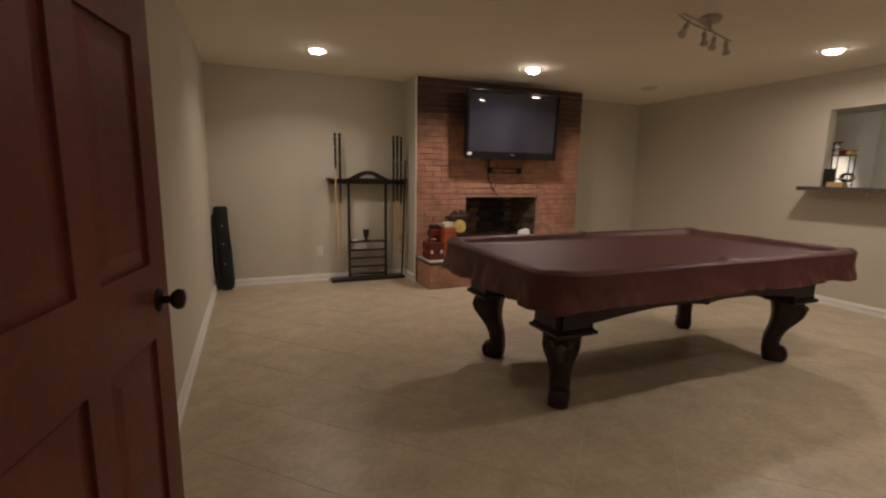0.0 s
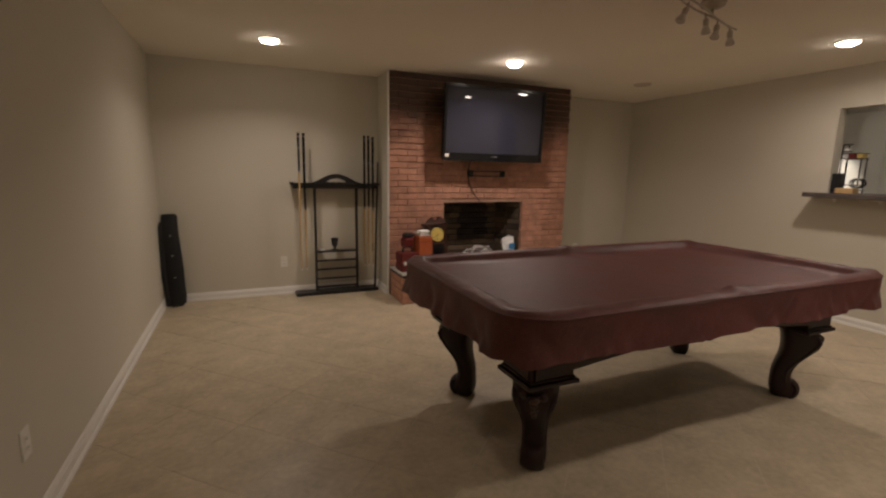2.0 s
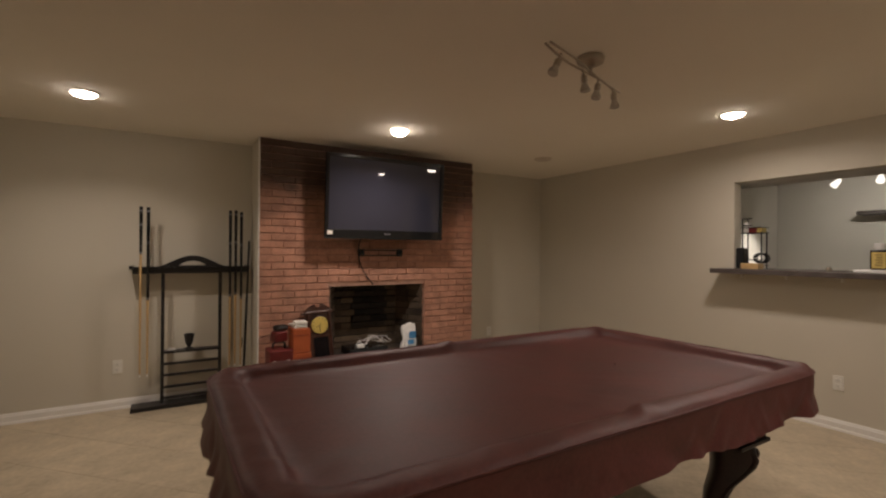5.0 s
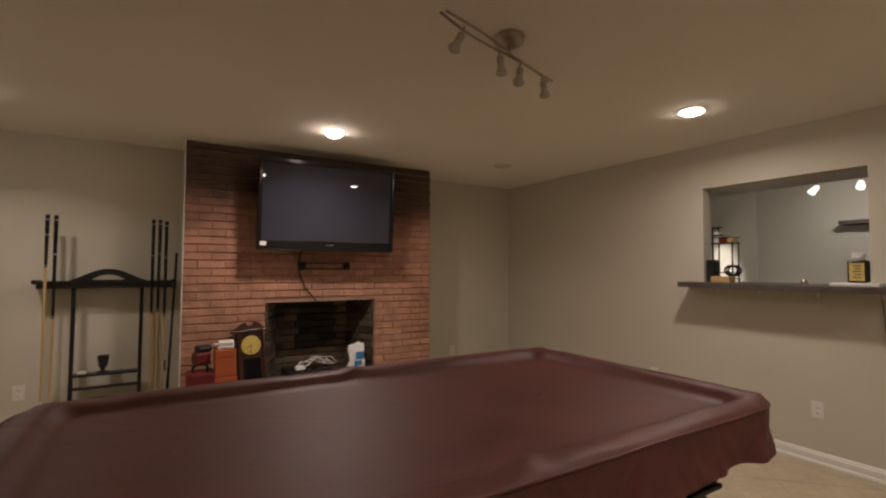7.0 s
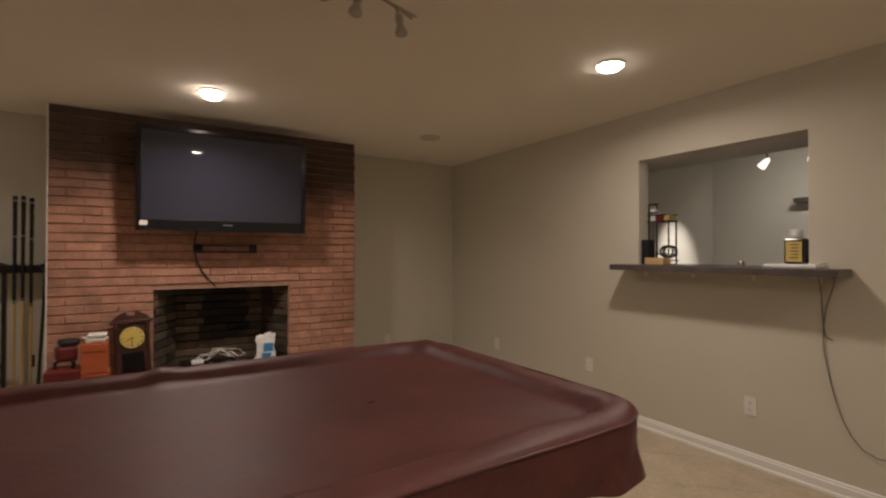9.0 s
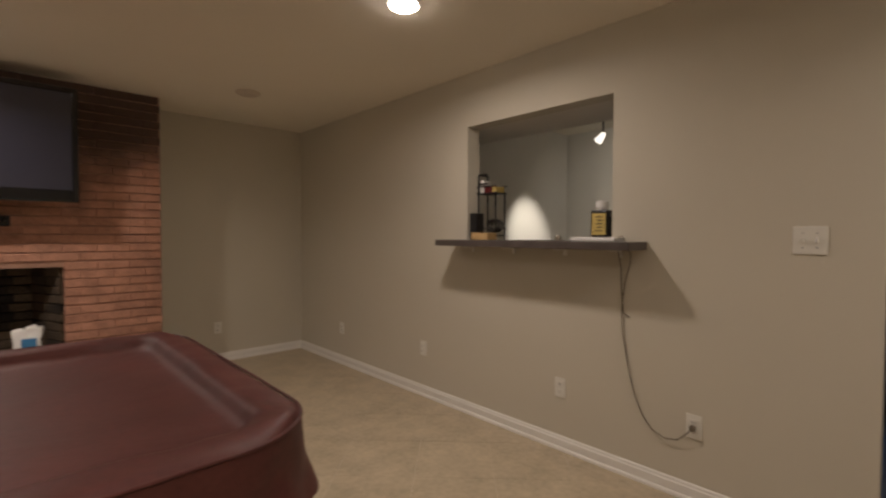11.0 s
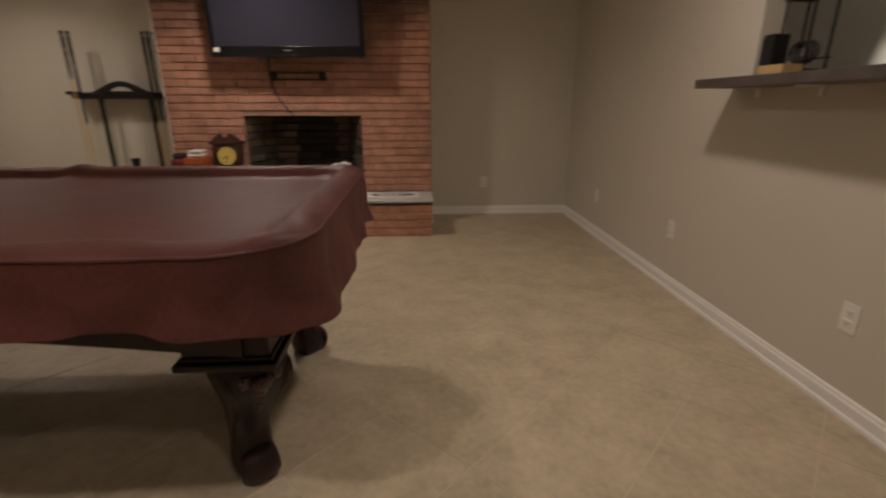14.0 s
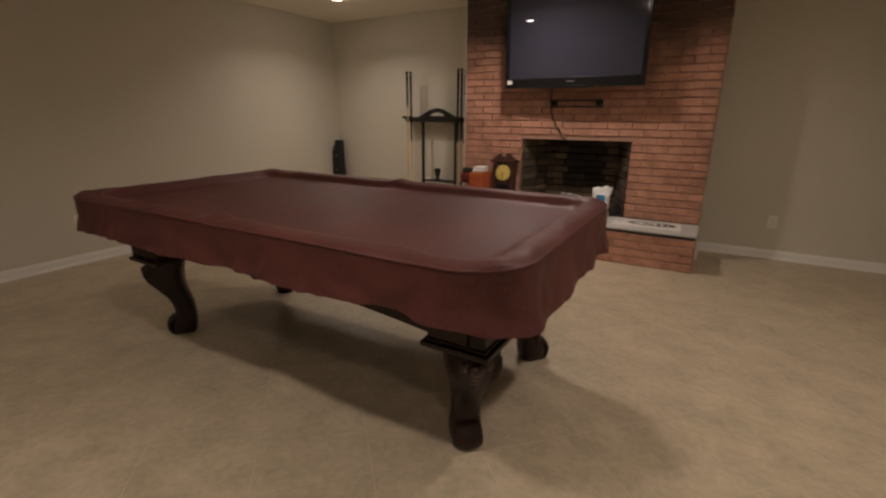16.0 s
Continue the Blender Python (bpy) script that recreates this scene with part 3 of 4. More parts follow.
def cover():
    n = 600
    base = rounded(TL / 2, TW / 2, 0.22, n)
    bm = bmesh.new()
    wave = []
    for k in range(n):
        x, y, nx, ny = base[k]
        corner = max(0, 1 - math.hypot(abs(x) - TL / 2 + 0.07, abs(y) - TW / 2 + 0.07) / 0.34)
        end = max(0.0, abs(nx) - 0.4) / 0.6
        pleat = math.sin(17.0 * (x - y * 1.3) + 5.0 * noise.noise(Vector((x * 3, y * 3, 9)))) * (0.5 + 0.5 * noise.noise(Vector((x * 4, y * 4, 2.0))))
        west = end * (1.0 if x < 0 else 0.6)
        wave.append((fold(x, y, 0.3), corner, pleat * max(corner * 0.35, west), end))
    rings = []
    levels = [1.0, 0.985, 0.93, 0.84, 0.74, 0.64, 0.54, 0.44, 0.34, 0.25, 0.17, 0.10, 0.05, 0.015]
    for q in levels:
        ring = []
        for k in range(n):
            x, y, nx, ny = base[k]
            f, c, pl, end = wave[k]
            flare = 0.006 + (0.010 if x < 0 else 0.020) * end + 0.006 * c
            out = 0.006 + q * flare + q ** 1.25 * (0.030 * f + 0.026 * pl) + 0.006 * math.sin(q * 7 + 9 * f) * q - 0.010 * math.sin(q * math.pi) * (0.4 + f)
            drop = 0.165 + 0.010 * end + 0.016 * end * (x > 0) + 0.014 * f + 0.016 * c + 0.010 * pl + 0.003 * noise.noise(Vector((x * 19, y * 19, 3.0)))
            ring.append(bm.verts.new((x + nx * out, y + ny * out, TZ - 0.010 - q * drop)))
        rings.append(ring)
    rail = ((0.003, -0.007, 0.4), (0.012, -0.001, 0.8), (0.026, 0.003, 1.0), (0.05, 0.005, 1.0), (0.08, 0.005, 1.0), (0.100, 0.002, 0.9), (0.113, -0.008, 0.8), (0.123, -0.022, 0.7), (0.136, -0.033, 0.6),
            (0.155, -0.039, 0.5), (0.19, -0.042, 0.5), (0.24, -0.043, 0.4), (0.31, -0.044, 0.4), (0.40, -0.045, 0.3), (0.50, -0.045, 0.3), (0.60, -0.045, 0.2), (0.675, -0.045, 0.0))
    for inset, z, loose in rail:
        ring = []
        pts = rounded(TL / 2 - inset, TW / 2 - inset, max(0.012, 0.22 - inset * 1.15), n)
        for k in range(n):
            x, y, nx, ny = pts[k]
            c = max(0, 1 - math.hypot(abs(x) - TL / 2 + 0.12, abs(y) - TW / 2 + 0.12) / 0.36)
            bulge = loose * (0.008 * noise.noise(Vector((x * 3.1, y * 3.1, 2.0))) + 0.0035 * noise.noise(Vector((x * 11, y * 11, 5.0))))
            crease = loose * (0.0015 + 0.007 * c) * (0.55 - abs(noise.noise(Vector((x * 8.5 + y * 4, y * 8.5 - x * 4, 1.3)))) * 1.8)
            pocket = math.exp(-((abs(x) - TL / 2 + 0.075) ** 2 + (abs(y) - TW / 2 + 0.075) ** 2) / 0.0045) + 1.3 * math.exp(-((x + 0.03) ** 2 / 0.0025 + (abs(y) - TW / 2 + 0.085) ** 2 / 0.006))
            slip = 0.006 * loose * noise.noise(Vector((x * 5, y * 5, 7.7)))
            ring.append(bm.verts.new((x + nx * slip, y + ny * slip, TZ + z + bulge + crease + 0.013 * pocket)))
        rings.append(ring)
    for a, b in zip(rings, rings[1:]):
        for k in range(n):
            bm.faces.new((a[k], a[(k + 1) % n], b[(k + 1) % n], b[k]))
    bm.faces.new(rings[-1])
    e = thing("table_cover", (TX, TY, 0), "burgundy vinyl cover draped over the pool table", "table cover")
    sheet = part("sheet", bm, M_COVER, e, smooth=True)
    mod = sheet.modifiers.new("thickness", "SOLIDIFY")
    mod.thickness, mod.offset = 0.003, -1
    bm = bmesh.new()
    pts = [(v[0] + 0.006 * v[2], v[1] + 0.006 * v[3], TZ - 0.007 + 0.004 * wave[k][0]) for k, v in enumerate(base)]
    tube(bm, pts[::2] + [pts[0]], 0.0042, 6)
    part("piping", bm, M_COVER, e, "sewn piping round the edge", True)


cover()

# ---- television over the fireplace ----
def television():
    e = thing("television", (-2.60, -0.50, 1.95), "large black flat-panel television, switched off, on a tilting wall mount", "television")
    e.matrix_world = pose(-2.672, -0.432, 1.922, 3.5, 0, -1.0)
    w, h = 1.27, 0.805
    bm = bmesh.new()
    box(bm, -w / 2 + 0.02, w / 2 - 0.02, 0.0, 0.085, -h / 2 + 0.02, h / 2 - 0.02, 0.015)
    part("back_shell", bm, M_BLACK, e)
    bz = 0.036
    lo = 0.085
    for nm, r in (("bezel_side", (-w / 2, -w / 2 + bz, -h / 2, h / 2)), ("bezel_side", (w / 2 - bz, w / 2, -h / 2, h / 2)),
                  ("bezel_top", (-w / 2 + bz, w / 2 - bz, h / 2 - bz, h / 2)), ("bezel_bottom", (-w / 2 + bz, w / 2 - bz, -h / 2, -h / 2 + lo))):
        bm = bmesh.new()
        box(bm, r[0], r[1], -0.032, 0.004, r[2], r[3], 0.006)
        part(nm, bm, M_GLOSSBLACK, e)
    bm = bmesh.new()
    box(bm, -w / 2 + bz, w / 2 - bz, -0.014, -0.006, -h / 2 + lo, h / 2 - bz)
    part("screen", bm, M_SCREEN, e, "dark reflective glass screen")
    bm = bmesh.new()
    box(bm, -0.20, 0.22, -0.042, -0.030, -h / 2 - 0.008, -h / 2 + 0.016, 0.004)
    part("speaker_bar", bm, M_GLOSSBLACK, e, "glossy dark strip under the screen")
    bm = bmesh.new()
    box(bm, -w / 2, w / 2, -0.034, -0.028, -h / 2 - 0.004, -h / 2 + 0.004, 0.001)
    part("lower_edge", bm, M_BLACK, e)
    boxes("sticker", M_PAPER, [(-w / 2 + 0.022, -w / 2 + 0.075, -0.036, -0.0325, -h / 2 + 0.035, -h / 2 + 0.072)], e, "white energy sticker")
    boxes("badge", M_SILVER, [(-0.035, 0.035, -0.0345, -0.0325, -h / 2 + 0.045, -h / 2 + 0.055)], e)
    bm = bmesh.new()
    box(bm, -0.22, 0.22, 0.085, 0.205, -0.16, -0.10, 0.004)
    box(bm, -0.22, 0.22, 0.085, 0.215, 0.10, 0.16, 0.004)
    part("wall_mount", bm, M_BLACK, e)


television()

e = thing("mount_bracket", (-2.652, CY, 1.378), "black metal bracket with round ends screwed to the brick", "bracket")
bm = bmesh.new()
for z in (-0.028, 0.026):
    box(bm, -0.235, 0.235, -0.030, -0.010, z - 0.006, z + 0.006, 0.002)
part("rail", bm, M_BLACK, e)
for x in (-0.215, 0.215):
    bm = bmesh.new()
    box(bm, x - 0.030, x + 0.030, -0.036, 0.0, -0.038, 0.038, 0.006)
    part("end_plate", bm, M_BLACK, e)
    bm = bmesh.new()
    lathe(bm, [(0.020, -0.036), (0.020, -0.046), (0.010, -0.050)], (x, 0, 0), "y", 14)
    part("bolt", bm, M_GLOSSBLACK, e)
e = thing("television_cable", (-2.87, CY - 0.01, 1.54), "thin black cable hanging from the television over the bricks", "cable")
bm = bmesh.new()
tube(bm, [(0.0, -0.10, 0.04), (-0.02, -0.03, -0.04), (-0.035, -0.012, -0.14), (-0.015, -0.008, -0.26), (0.03, -0.008, -0.36), (0.09, -0.010, -0.44), (0.13, -0.014, -0.485), (0.14, 0.0, -0.50)], 0.006, 8)
part("lead", bm, M_BLACK, e, smooth=True)

bm = bmesh.new()
box(bm, CX0 - 0.005, CX0 + 0.003, CY - 0.004, CY + 0.052, 0, H)
structure(part("trim_chimney", bm, M_TRIM), "thin white corner bead beside the brick", "trim")

# ---- hearth ----
HX0, HX1, HY, HZ = -3.832, -1.478, -0.65, 0.29
hearth = structure(boxes("hearth", M_MORTAR, [(HX0 + 0.006, HX1 - 0.006, HY + 0.006, CY + 0.04, 0, HZ - 0.012)]), "raised red brick hearth with a pale stone slab on top", "hearth")
bm = bmesh.new()
box(bm, HX0 - 0.005, HX1 + 0.005, HY - 0.016, CY - 0.002, HZ + 0.020, HZ + 0.04, 0.004)
part("hearth_slab", bm, M_SLAB, hearth, "smooth pale grey stone slab")
boxes("shadow_gap", M_SLOT, [(HX0 + 0.002, HX1 - 0.002, HY + 0.002, CY, HZ - 0.010, HZ + 0.020)], hearth)
SLABZ = HZ + 0.04

# ---- clock ----
def wall_clock():
    e = thing("pendulum_clock", (-3.235, -0.40, SLABZ), "dark wooden pendulum clock with a yellow dial leaning on the brick", "clock")
    e.matrix_world = pose(-3.303, -0.405, SLABZ, -9, -3, 3) @ Matrix.Scale(1.0, 4)
    bm = bmesh.new()
    box(bm, -0.115, 0.115, 0, 0.09, 0.0, 0.48, 0.006)
    part("case", bm, M_CLOCKWOOD, e)
    bm = bmesh.new()
    box(bm, -0.14, 0.14, -0.02, 0.10, 0.475, 0.50, 0.005)
    part("cornice", bm, M_CLOCKWOOD, e)
    bm = bmesh.new()
    box(bm, -0.135, 0.135, -0.015, 0.10, 0.0, 0.035, 0.005)
    part("plinth", bm, M_CLOCKWOOD, e)
    bm = bmesh.new()
    crest = [(-0.13, 0.50)] + [(-0.13 + 0.10 * k / 8, 0.50 + 0.065 * math.sin(math.pi / 2 * k / 8)) for k in range(9)] + [(-0.02, 0.535), (0.02, 0.535)] + \
            [(0.03 + 0.10 * k / 8, 0.50 + 0.065 * math.cos(math.pi / 2 * k / 8)) for k in range(9)]
    slab(bm, crest, "y", 0.0, 0.022)
    part("pediment", bm, M_CLOCKWOOD, e)
    for x in (-0.10, 0.10):
        bm = bmesh.new()
        lathe(bm, [(0.012, 0.03), (0.016, 0.06), (0.010, 0.08), (0.012, 0.25), (0.010, 0.42), (0.016, 0.44), (0.012, 0.475)], (x, -0.008, 0), "z", 12)
        part("pillar", bm, M_CLOCKWOOD, e, smooth=True)
    bm = bmesh.new()
    lathe(bm, [(0.080, -0.002), (0.080, -0.010), (0.074, -0.012)], (0, 0, 0.365), "y", 32)
    dial = part("dial", bm, M_DIAL, e, "round yellow dial")
    bm = bmesh.new()
    lathe(bm, [(0.088, 0.0), (0.088, -0.008), (0.081, -0.012), (0.081, -0.001)], (0, 0, 0.365), "y", 32)
    part("dial_ring", bm, M_BRONZE, e)
    for k in range(12):
        a = k * math.pi / 6
        m = boxes("hour_mark", M_SLOT, [(-0.0025, 0.0025, -0.0135, -0.0122, 0.056, 0.069)], dial)
        m.matrix_basis = pose(0, 0, 0.365, 0, math.degrees(a), 0)
    for ln, ang in ((0.048, 240), (0.060, 185)):
        m = boxes("clock_hand", M_SLOT, [(-0.0028, 0.0028, -0.0150, -0.0136, -0.008, ln)], dial)
        m.matrix_basis = pose(0, 0, 0.365, 0, ang, 0)
    bm = bmesh.new()
    box(bm, -0.075, 0.075, -0.006, 0.001, 0.06, 0.255, 0.002)
    part("glass_door", bm, M_GLOSSBLACK, e, "dark glass door over the pendulum")
    bm = bmesh.new()
    for r in ((-0.085, -0.072, 0.05, 0.265), (0.072, 0.085, 0.05, 0.265), (-0.072, 0.072, 0.05, 0.062), (-0.072, 0.072, 0.253, 0.265)):
        box(bm, r[0], r[1], -0.010, 0.0, r[2], r[3])
    part("door_frame", bm, M_CLOCKWOOD, e)


wall_clock()

# boxes and cases beside the clock
e = thing("tool_case", (-3.715, -0.46, SLABZ), "red plastic case with a dark handle on the hearth", "case")
bm = bmesh.new()
box(bm, -0.10, 0.10, -0.11, 0.11, 0, 0.09, 0.012)
box(bm, -0.10, 0.10, -0.11, 0.11, 0.094, 0.20, 0.012)
part("shell", bm, M_RED, e)
bm = bmesh.new()
tube(bm, [(-0.05, 0, 0.19), (-0.05, 0, 0.24), (-0.03, 0, 0.255), (0.03, 0, 0.255), (0.05, 0, 0.24), (0.05, 0, 0.19)], 0.012, 8)
part("handle", bm, M_BLACK, e, "black plastic handle", True)
for x in (-0.06, 0.06):
    boxes("latch", M_WHITE, [(x - 0.012, x + 0.012, -0.118, -0.108, 0.075, 0.115)], e)
e = thing("drill_battery", (-3.62, -0.45, SLABZ + 0.2), "dark red and black tool lying on the red case", "tool")
e.matrix_world = pose(-3.70, -0.43, SLABZ + 0.252, 0, 0, 20)
bm = bmesh.new()
box(bm, -0.07, 0.05, -0.05, 0.05, 0, 0.10, 0.02)
part("body", bm, M_RED, e)
bm = bmesh.new()
box(bm, -0.055, 0.065, -0.045, 0.045, 0.098, 0.15, 0.022)
part("battery", bm, M_BLACK, e)
for z0, z1, w in ((0, 0.16, 0.085), (0.162, 0.37, 0.075)):
    e = thing("cardboard_box", (-3.54, -0.46, SLABZ + z0), "orange cardboard box stacked on the hearth", "box", "boxes on the hearth")
    bm = bmesh.new()
    box(bm, -w, w, -0.10, 0.10, 0, z1 - z0 - 0.002, 0.004)
    part("carton", bm, M_ORANGE, e)
    boxes("lid_edge", M_RED, [(-w - 0.001, w + 0.001, -0.1015, 0.1015, (z1 - z0) * 0.72, (z1 - z0) * 0.74)], e)
e = thing("paper_stack", (-3.54, -0.46, SLABZ + 0.37), "crumpled white papers on the orange boxes", "paper")
for k, (dx, dy, tz, rz) in enumerate(((0, 0, 0, 5), (0.01, -0.01, 0.012, -12), (-0.015, 0.01, 0.026, 20), (0.01, 0.0, 0.042, -3))):
    bm = bmesh.new()
    box(bm, -0.055, 0.055, -0.06, 0.06, 0, 0.011 + 0.003 * (k % 2), 0.002)
    p = part("sheet", bm, M_PAPER, e)
    p.matrix_basis = pose(dx, dy, tz, 2 * (k % 2), 0, rz)

# ---- inside the fireplace ----
e = thing("cable_box", (-2.785, -0.13, FZ0), "flat black receiver box in the fireplace", "set-top box")
bm = bmesh.new()
box(bm, -0.21, 0.21, -0.13, 0.13, 0, 0.075, 0.004)
part("body", bm, M_GLOSSBLACK, e)
boxes("front_panel", M_SILVER, [(-0.20, 0.20, -0.134, -0.1305, 0.012, 0.022)], e)
e = thing("white_cables", (-2.765, -0.15, FZ0 + 0.075), "tangle of white cables with an adapter on the receiver", "cable")
rnd = random.Random(5)
for k in range(6):
    bm = bmesh.new()
    a0 = rnd.uniform(-0.12, 0.02)
    pts = [(a0 + 0.05 * j + rnd.uniform(-0.015, 0.015), rnd.uniform(-0.10, 0.06), 0.012 + 0.085 * math.sin(math.pi * j / 6) * rnd.uniform(0.3, 1.2)) for j in range(7)]
    fine = []
    for p, q in zip(pts, pts[1:]):
        fine += [Vector(p).lerp(Vector(q), s) for s in (0, 0.33, 0.66)]
    tube(bm, fine, 0.0036, 7)
    part("cable", bm, M_WHITE, e, smooth=True)
bm = bmesh.new()
box(bm, -0.15, -0.06, -0.10, -0.04, 0, 0.035, 0.008)
part("adapter", bm, M_WHITE, e)
e = thing("plastic_bag", (-2.335, -0.31, FZ0), "crumpled white plastic bag with blue print", "bag")
bm = bmesh.new()
bmesh.ops.create_grid(bm, x_segments=14, y_segments=14, size=0.5)
for v in bm.verts:
    u, w = v.co.x, v.co.y + 0.5
    v.co = Vector((u * 0.155 + 0.018 * noise.noise(Vector((u * 4, w * 4, 1))), 0.03 * noise.noise(Vector((u * 5, w * 5, 3))) + 0.05 * w, w * 0.275 + 0.02 * noise.noise(Vector((u * 6, 2, 7))) * w))
front = part("bag_front", bm, M_WHITE, e, smooth=True)
mod = front.modifiers.new("thickness", "SOLIDIFY")
mod.thickness = 0.05
bm = bmesh.new()
for r in ((-0.03, 0.05, 0.14, 0.215), (-0.045, 0.03, 0.08, 0.13)):
    box(bm, r[0], r[1], -0.032, -0.026, r[2], r[3], 0.002)
part("blue_print", bm, M_BLUE, e, "blue printed patch")
for k, (x, w, tilt) in enumerate(((-2.44, 0.10, 14), (-2.51, 0.09, -10))):
    p = thing("paper_scrap", (x, -0.29 - 0.03 * k, SLABZ), "loose sheet of white paper on the slab", "paper", "papers by the fireplace")
    bm = bmesh.new()
    vs = [bm.verts.new(c) for c in ((-w, -0.04, 0.001), (w, -0.06, 0.003), (w * 0.9, 0.05, 0.045), (-w * 0.8, 0.06, 0.004))]
    bm.faces.new(vs)
    q = part("sheet", bm, M_PAPER, p)
    q.modifiers.new("thickness", "SOLIDIFY").thickness = 0.002
    p.matrix_world = pose(x, -0.29 - 0.03 * k, SLABZ, 0, 0, tilt)

# printed panel lying on the slab
e = thing("printed_panel", (-1.88, -0.45, SLABZ), "white printed panel with a black oval drawing lying on the slab", "panel")
bm = bmesh.new()
box(bm, -0.28, 0.28, -0.115, 0.115, 0, 0.012, 0.002)
part("board", bm, M_PAPER, e)
bm = bmesh.new()
for k in range(40):
    a0, a1 = 2 * math.pi * k / 40, 2 * math.pi * (k + 1) / 40
    quad = [(0.04 + r * 1.0 * math.cos(a) * 0.20, r * math.sin(a) * 0.075) for r, a in ((0.74, a0), (1.0, a0), (1.0, a1), (0.74, a1))]
    slab(bm, quad, "z", 0.0122, 0.0135)
for x in (-0.03, 0.02, 0.08, 0.13):
    slab(bm, [(x, -0.02), (x + 0.035, -0.028), (x + 0.04, 0.01), (x + 0.01, 0.03)], "z", 0.0122, 0.0132)
slab(bm, [(-0.26, 0.055), (-0.15, 0.02), (-0.15, 0.008), (-0.26, 0.045)], "z", 0.0122, 0.0132)
part("drawing", bm, M_SLOT, e, "black printed oval drawing")

# ---- cue rack ----
RY = 0.10


def cue_rack():
    e = thing("cue_rack", (-4.37, RY, 0), "black lacquered wooden cue rack standing against the wall", "cue rack")
    bm = bmesh.new()
    box(bm, -0.46, 0.46, -0.085, 0.085, 0.0, 0.035, 0.004)
    part("base", bm, M_BLACK, e)
    for x in (-0.23, 0.23):
        bm = bmesh.new()
        box(bm, x - 0.014, x + 0.014, -0.016, 0.016, 0.034, 1.187, 0.003)
        part("post", bm, M_BLACK, e)
    for z in (0.484, 0.376, 0.277, 0.170, 0.075):
        bm = bmesh.new()
        box(bm, -0.217, 0.217, -0.05 if z > 0.45 else -0.018, 0.05 if z > 0.45 else 0.018, z - 0.010, z + 0.010, 0.003)
        part("crossbar", bm, M_BLACK, e)
    bm = bmesh.new()
    prof = [(-0.075, 1.275), (-0.075, 1.262), (-0.060, 1.25), (-0.055, 1.23), (-0.035, 1.215), (0.10, 1.215), (0.10, 1.275)]
    slab(bm, [(y, z - 0.03) for y, z in prof], "x", -0.455, 0.455)
    part("top_rail", bm, M_BLACK, e)
    for x in (-0.465, 0.465):
        bm = bmesh.new()
        box(bm, x - 0.014, x + 0.014, -0.09, 0.10, 1.225, 1.255, 0.004)
        part("rail_end", bm, M_BLACK, e)
    bm = bmesh.new()
    outer = [(-0.30 + 0.60 * k / 28, 1.24 + 0.105 * (0.5 - 0.5 * math.cos(2 * math.pi * k / 28)) ** 0.8) for k in range(29)]
    inner = [(-0.11 + 0.22 * k / 28, 1.255 + 0.042 * math.sin(math.pi * k / 28) ** 0.8) for k in range(29)]
    for k in range(28):
        slab(bm, [inner[k], inner[k + 1], outer[k + 1], outer[k]], "y", -0.055, -0.030)
    slab(bm, [(-0.30, 1.238), (0.30, 1.238), (0.11, 1.256), (-0.11, 1.256)], "y", -0.055, -0.030)
    part("crest", bm, M_BLACK, e, "arched crest with a slot")


cue_rack()


def cue(x, y, top, length, joints, lean=0.0):
    e = thing("pool_cue", (x, y, top - length), "black-butted pool cue with a maple shaft hanging in the rack", "pool cue", "cues in the rack")
    e.matrix_world = pose(x, y, top - length, 0, lean, 0)
    b = joints
    bm = bmesh.new()
    tube(bm, [(0, 0, length * b), (0, 0, length * (b + (1 - b) * 0.5)), (0, 0, length)], [0.0105, 0.0125, 0.0145], 12)
    part("butt", bm, M_GLOSSBLACK, e, smooth=True)
    bm = bmesh.new()
    tube(bm, [(0, 0, 0.02), (0, 0, length * b)], [0.0065, 0.0105], 12)
    part("shaft", bm, M_MAPLE, e, "pale maple shaft", True)
    bm = bmesh.new()
    tube(bm, [(0, 0, 0.0), (0, 0, 0.021)], 0.0068, 10)
    part("ferrule", bm, M_WHITE, e)
    for q in (b + 0.01, b + (1 - b) * 0.62, 0.975):
        bm = bmesh.new()
        r = 0.0112 + 0.0036 * max(0, (q - b)) / (1 - b)
        tube(bm, [(0, 0, length * q - 0.006), (0, 0, length * q + 0.006)], r + 0.0006, 12)
        part("ring", bm, M_SILVER, e)


cue(-4.765, RY - 0.092, 1.764, 1.46, 0.72)
cue(-4.712, RY - 0.092, 1.762, 1.46, 0.45)
cue(-4.066, RY - 0.092, 1.765, 1.46, 0.45)
cue(-4.019, RY - 0.092, 1.768, 1.46, 0.46)
cue(-3.971, RY - 0.092, 1.755, 1.46, 0.44)
e = thing("bridge_stick", (-3.945, RY - 0.06, 0), "black mechanical bridge stick leaning in the corner by the rack", "pool cue")
bm = bmesh.new()
tube(bm, [(0, 0, 0.0), (0.057, 0.06, 1.487)], [0.012, 0.010], 10)
part("stick", bm, M_BLACK, e)
bm = bmesh.new()
box(bm, -0.030, -0.005, -0.006, 0.010, 0.47, 0.56, 0.004)
part("bridge_head", bm, M_BLACK, e)
e = thing("cup", (-4.392, RY, 0.494), "black goblet-shaped cup on the rack's upper crossbar", "cup")
bm = bmesh.new()
lathe(bm, [(0.045, 0.0), (0.045, 0.008), (0.016, 0.016), (0.016, 0.030), (0.030, 0.050), (0.038, 0.10), (0.042, 0.135), (0.036, 0.135), (0.030, 0.06)], seg=20)
part("bowl", bm, M_BLACK, e, smooth=True)
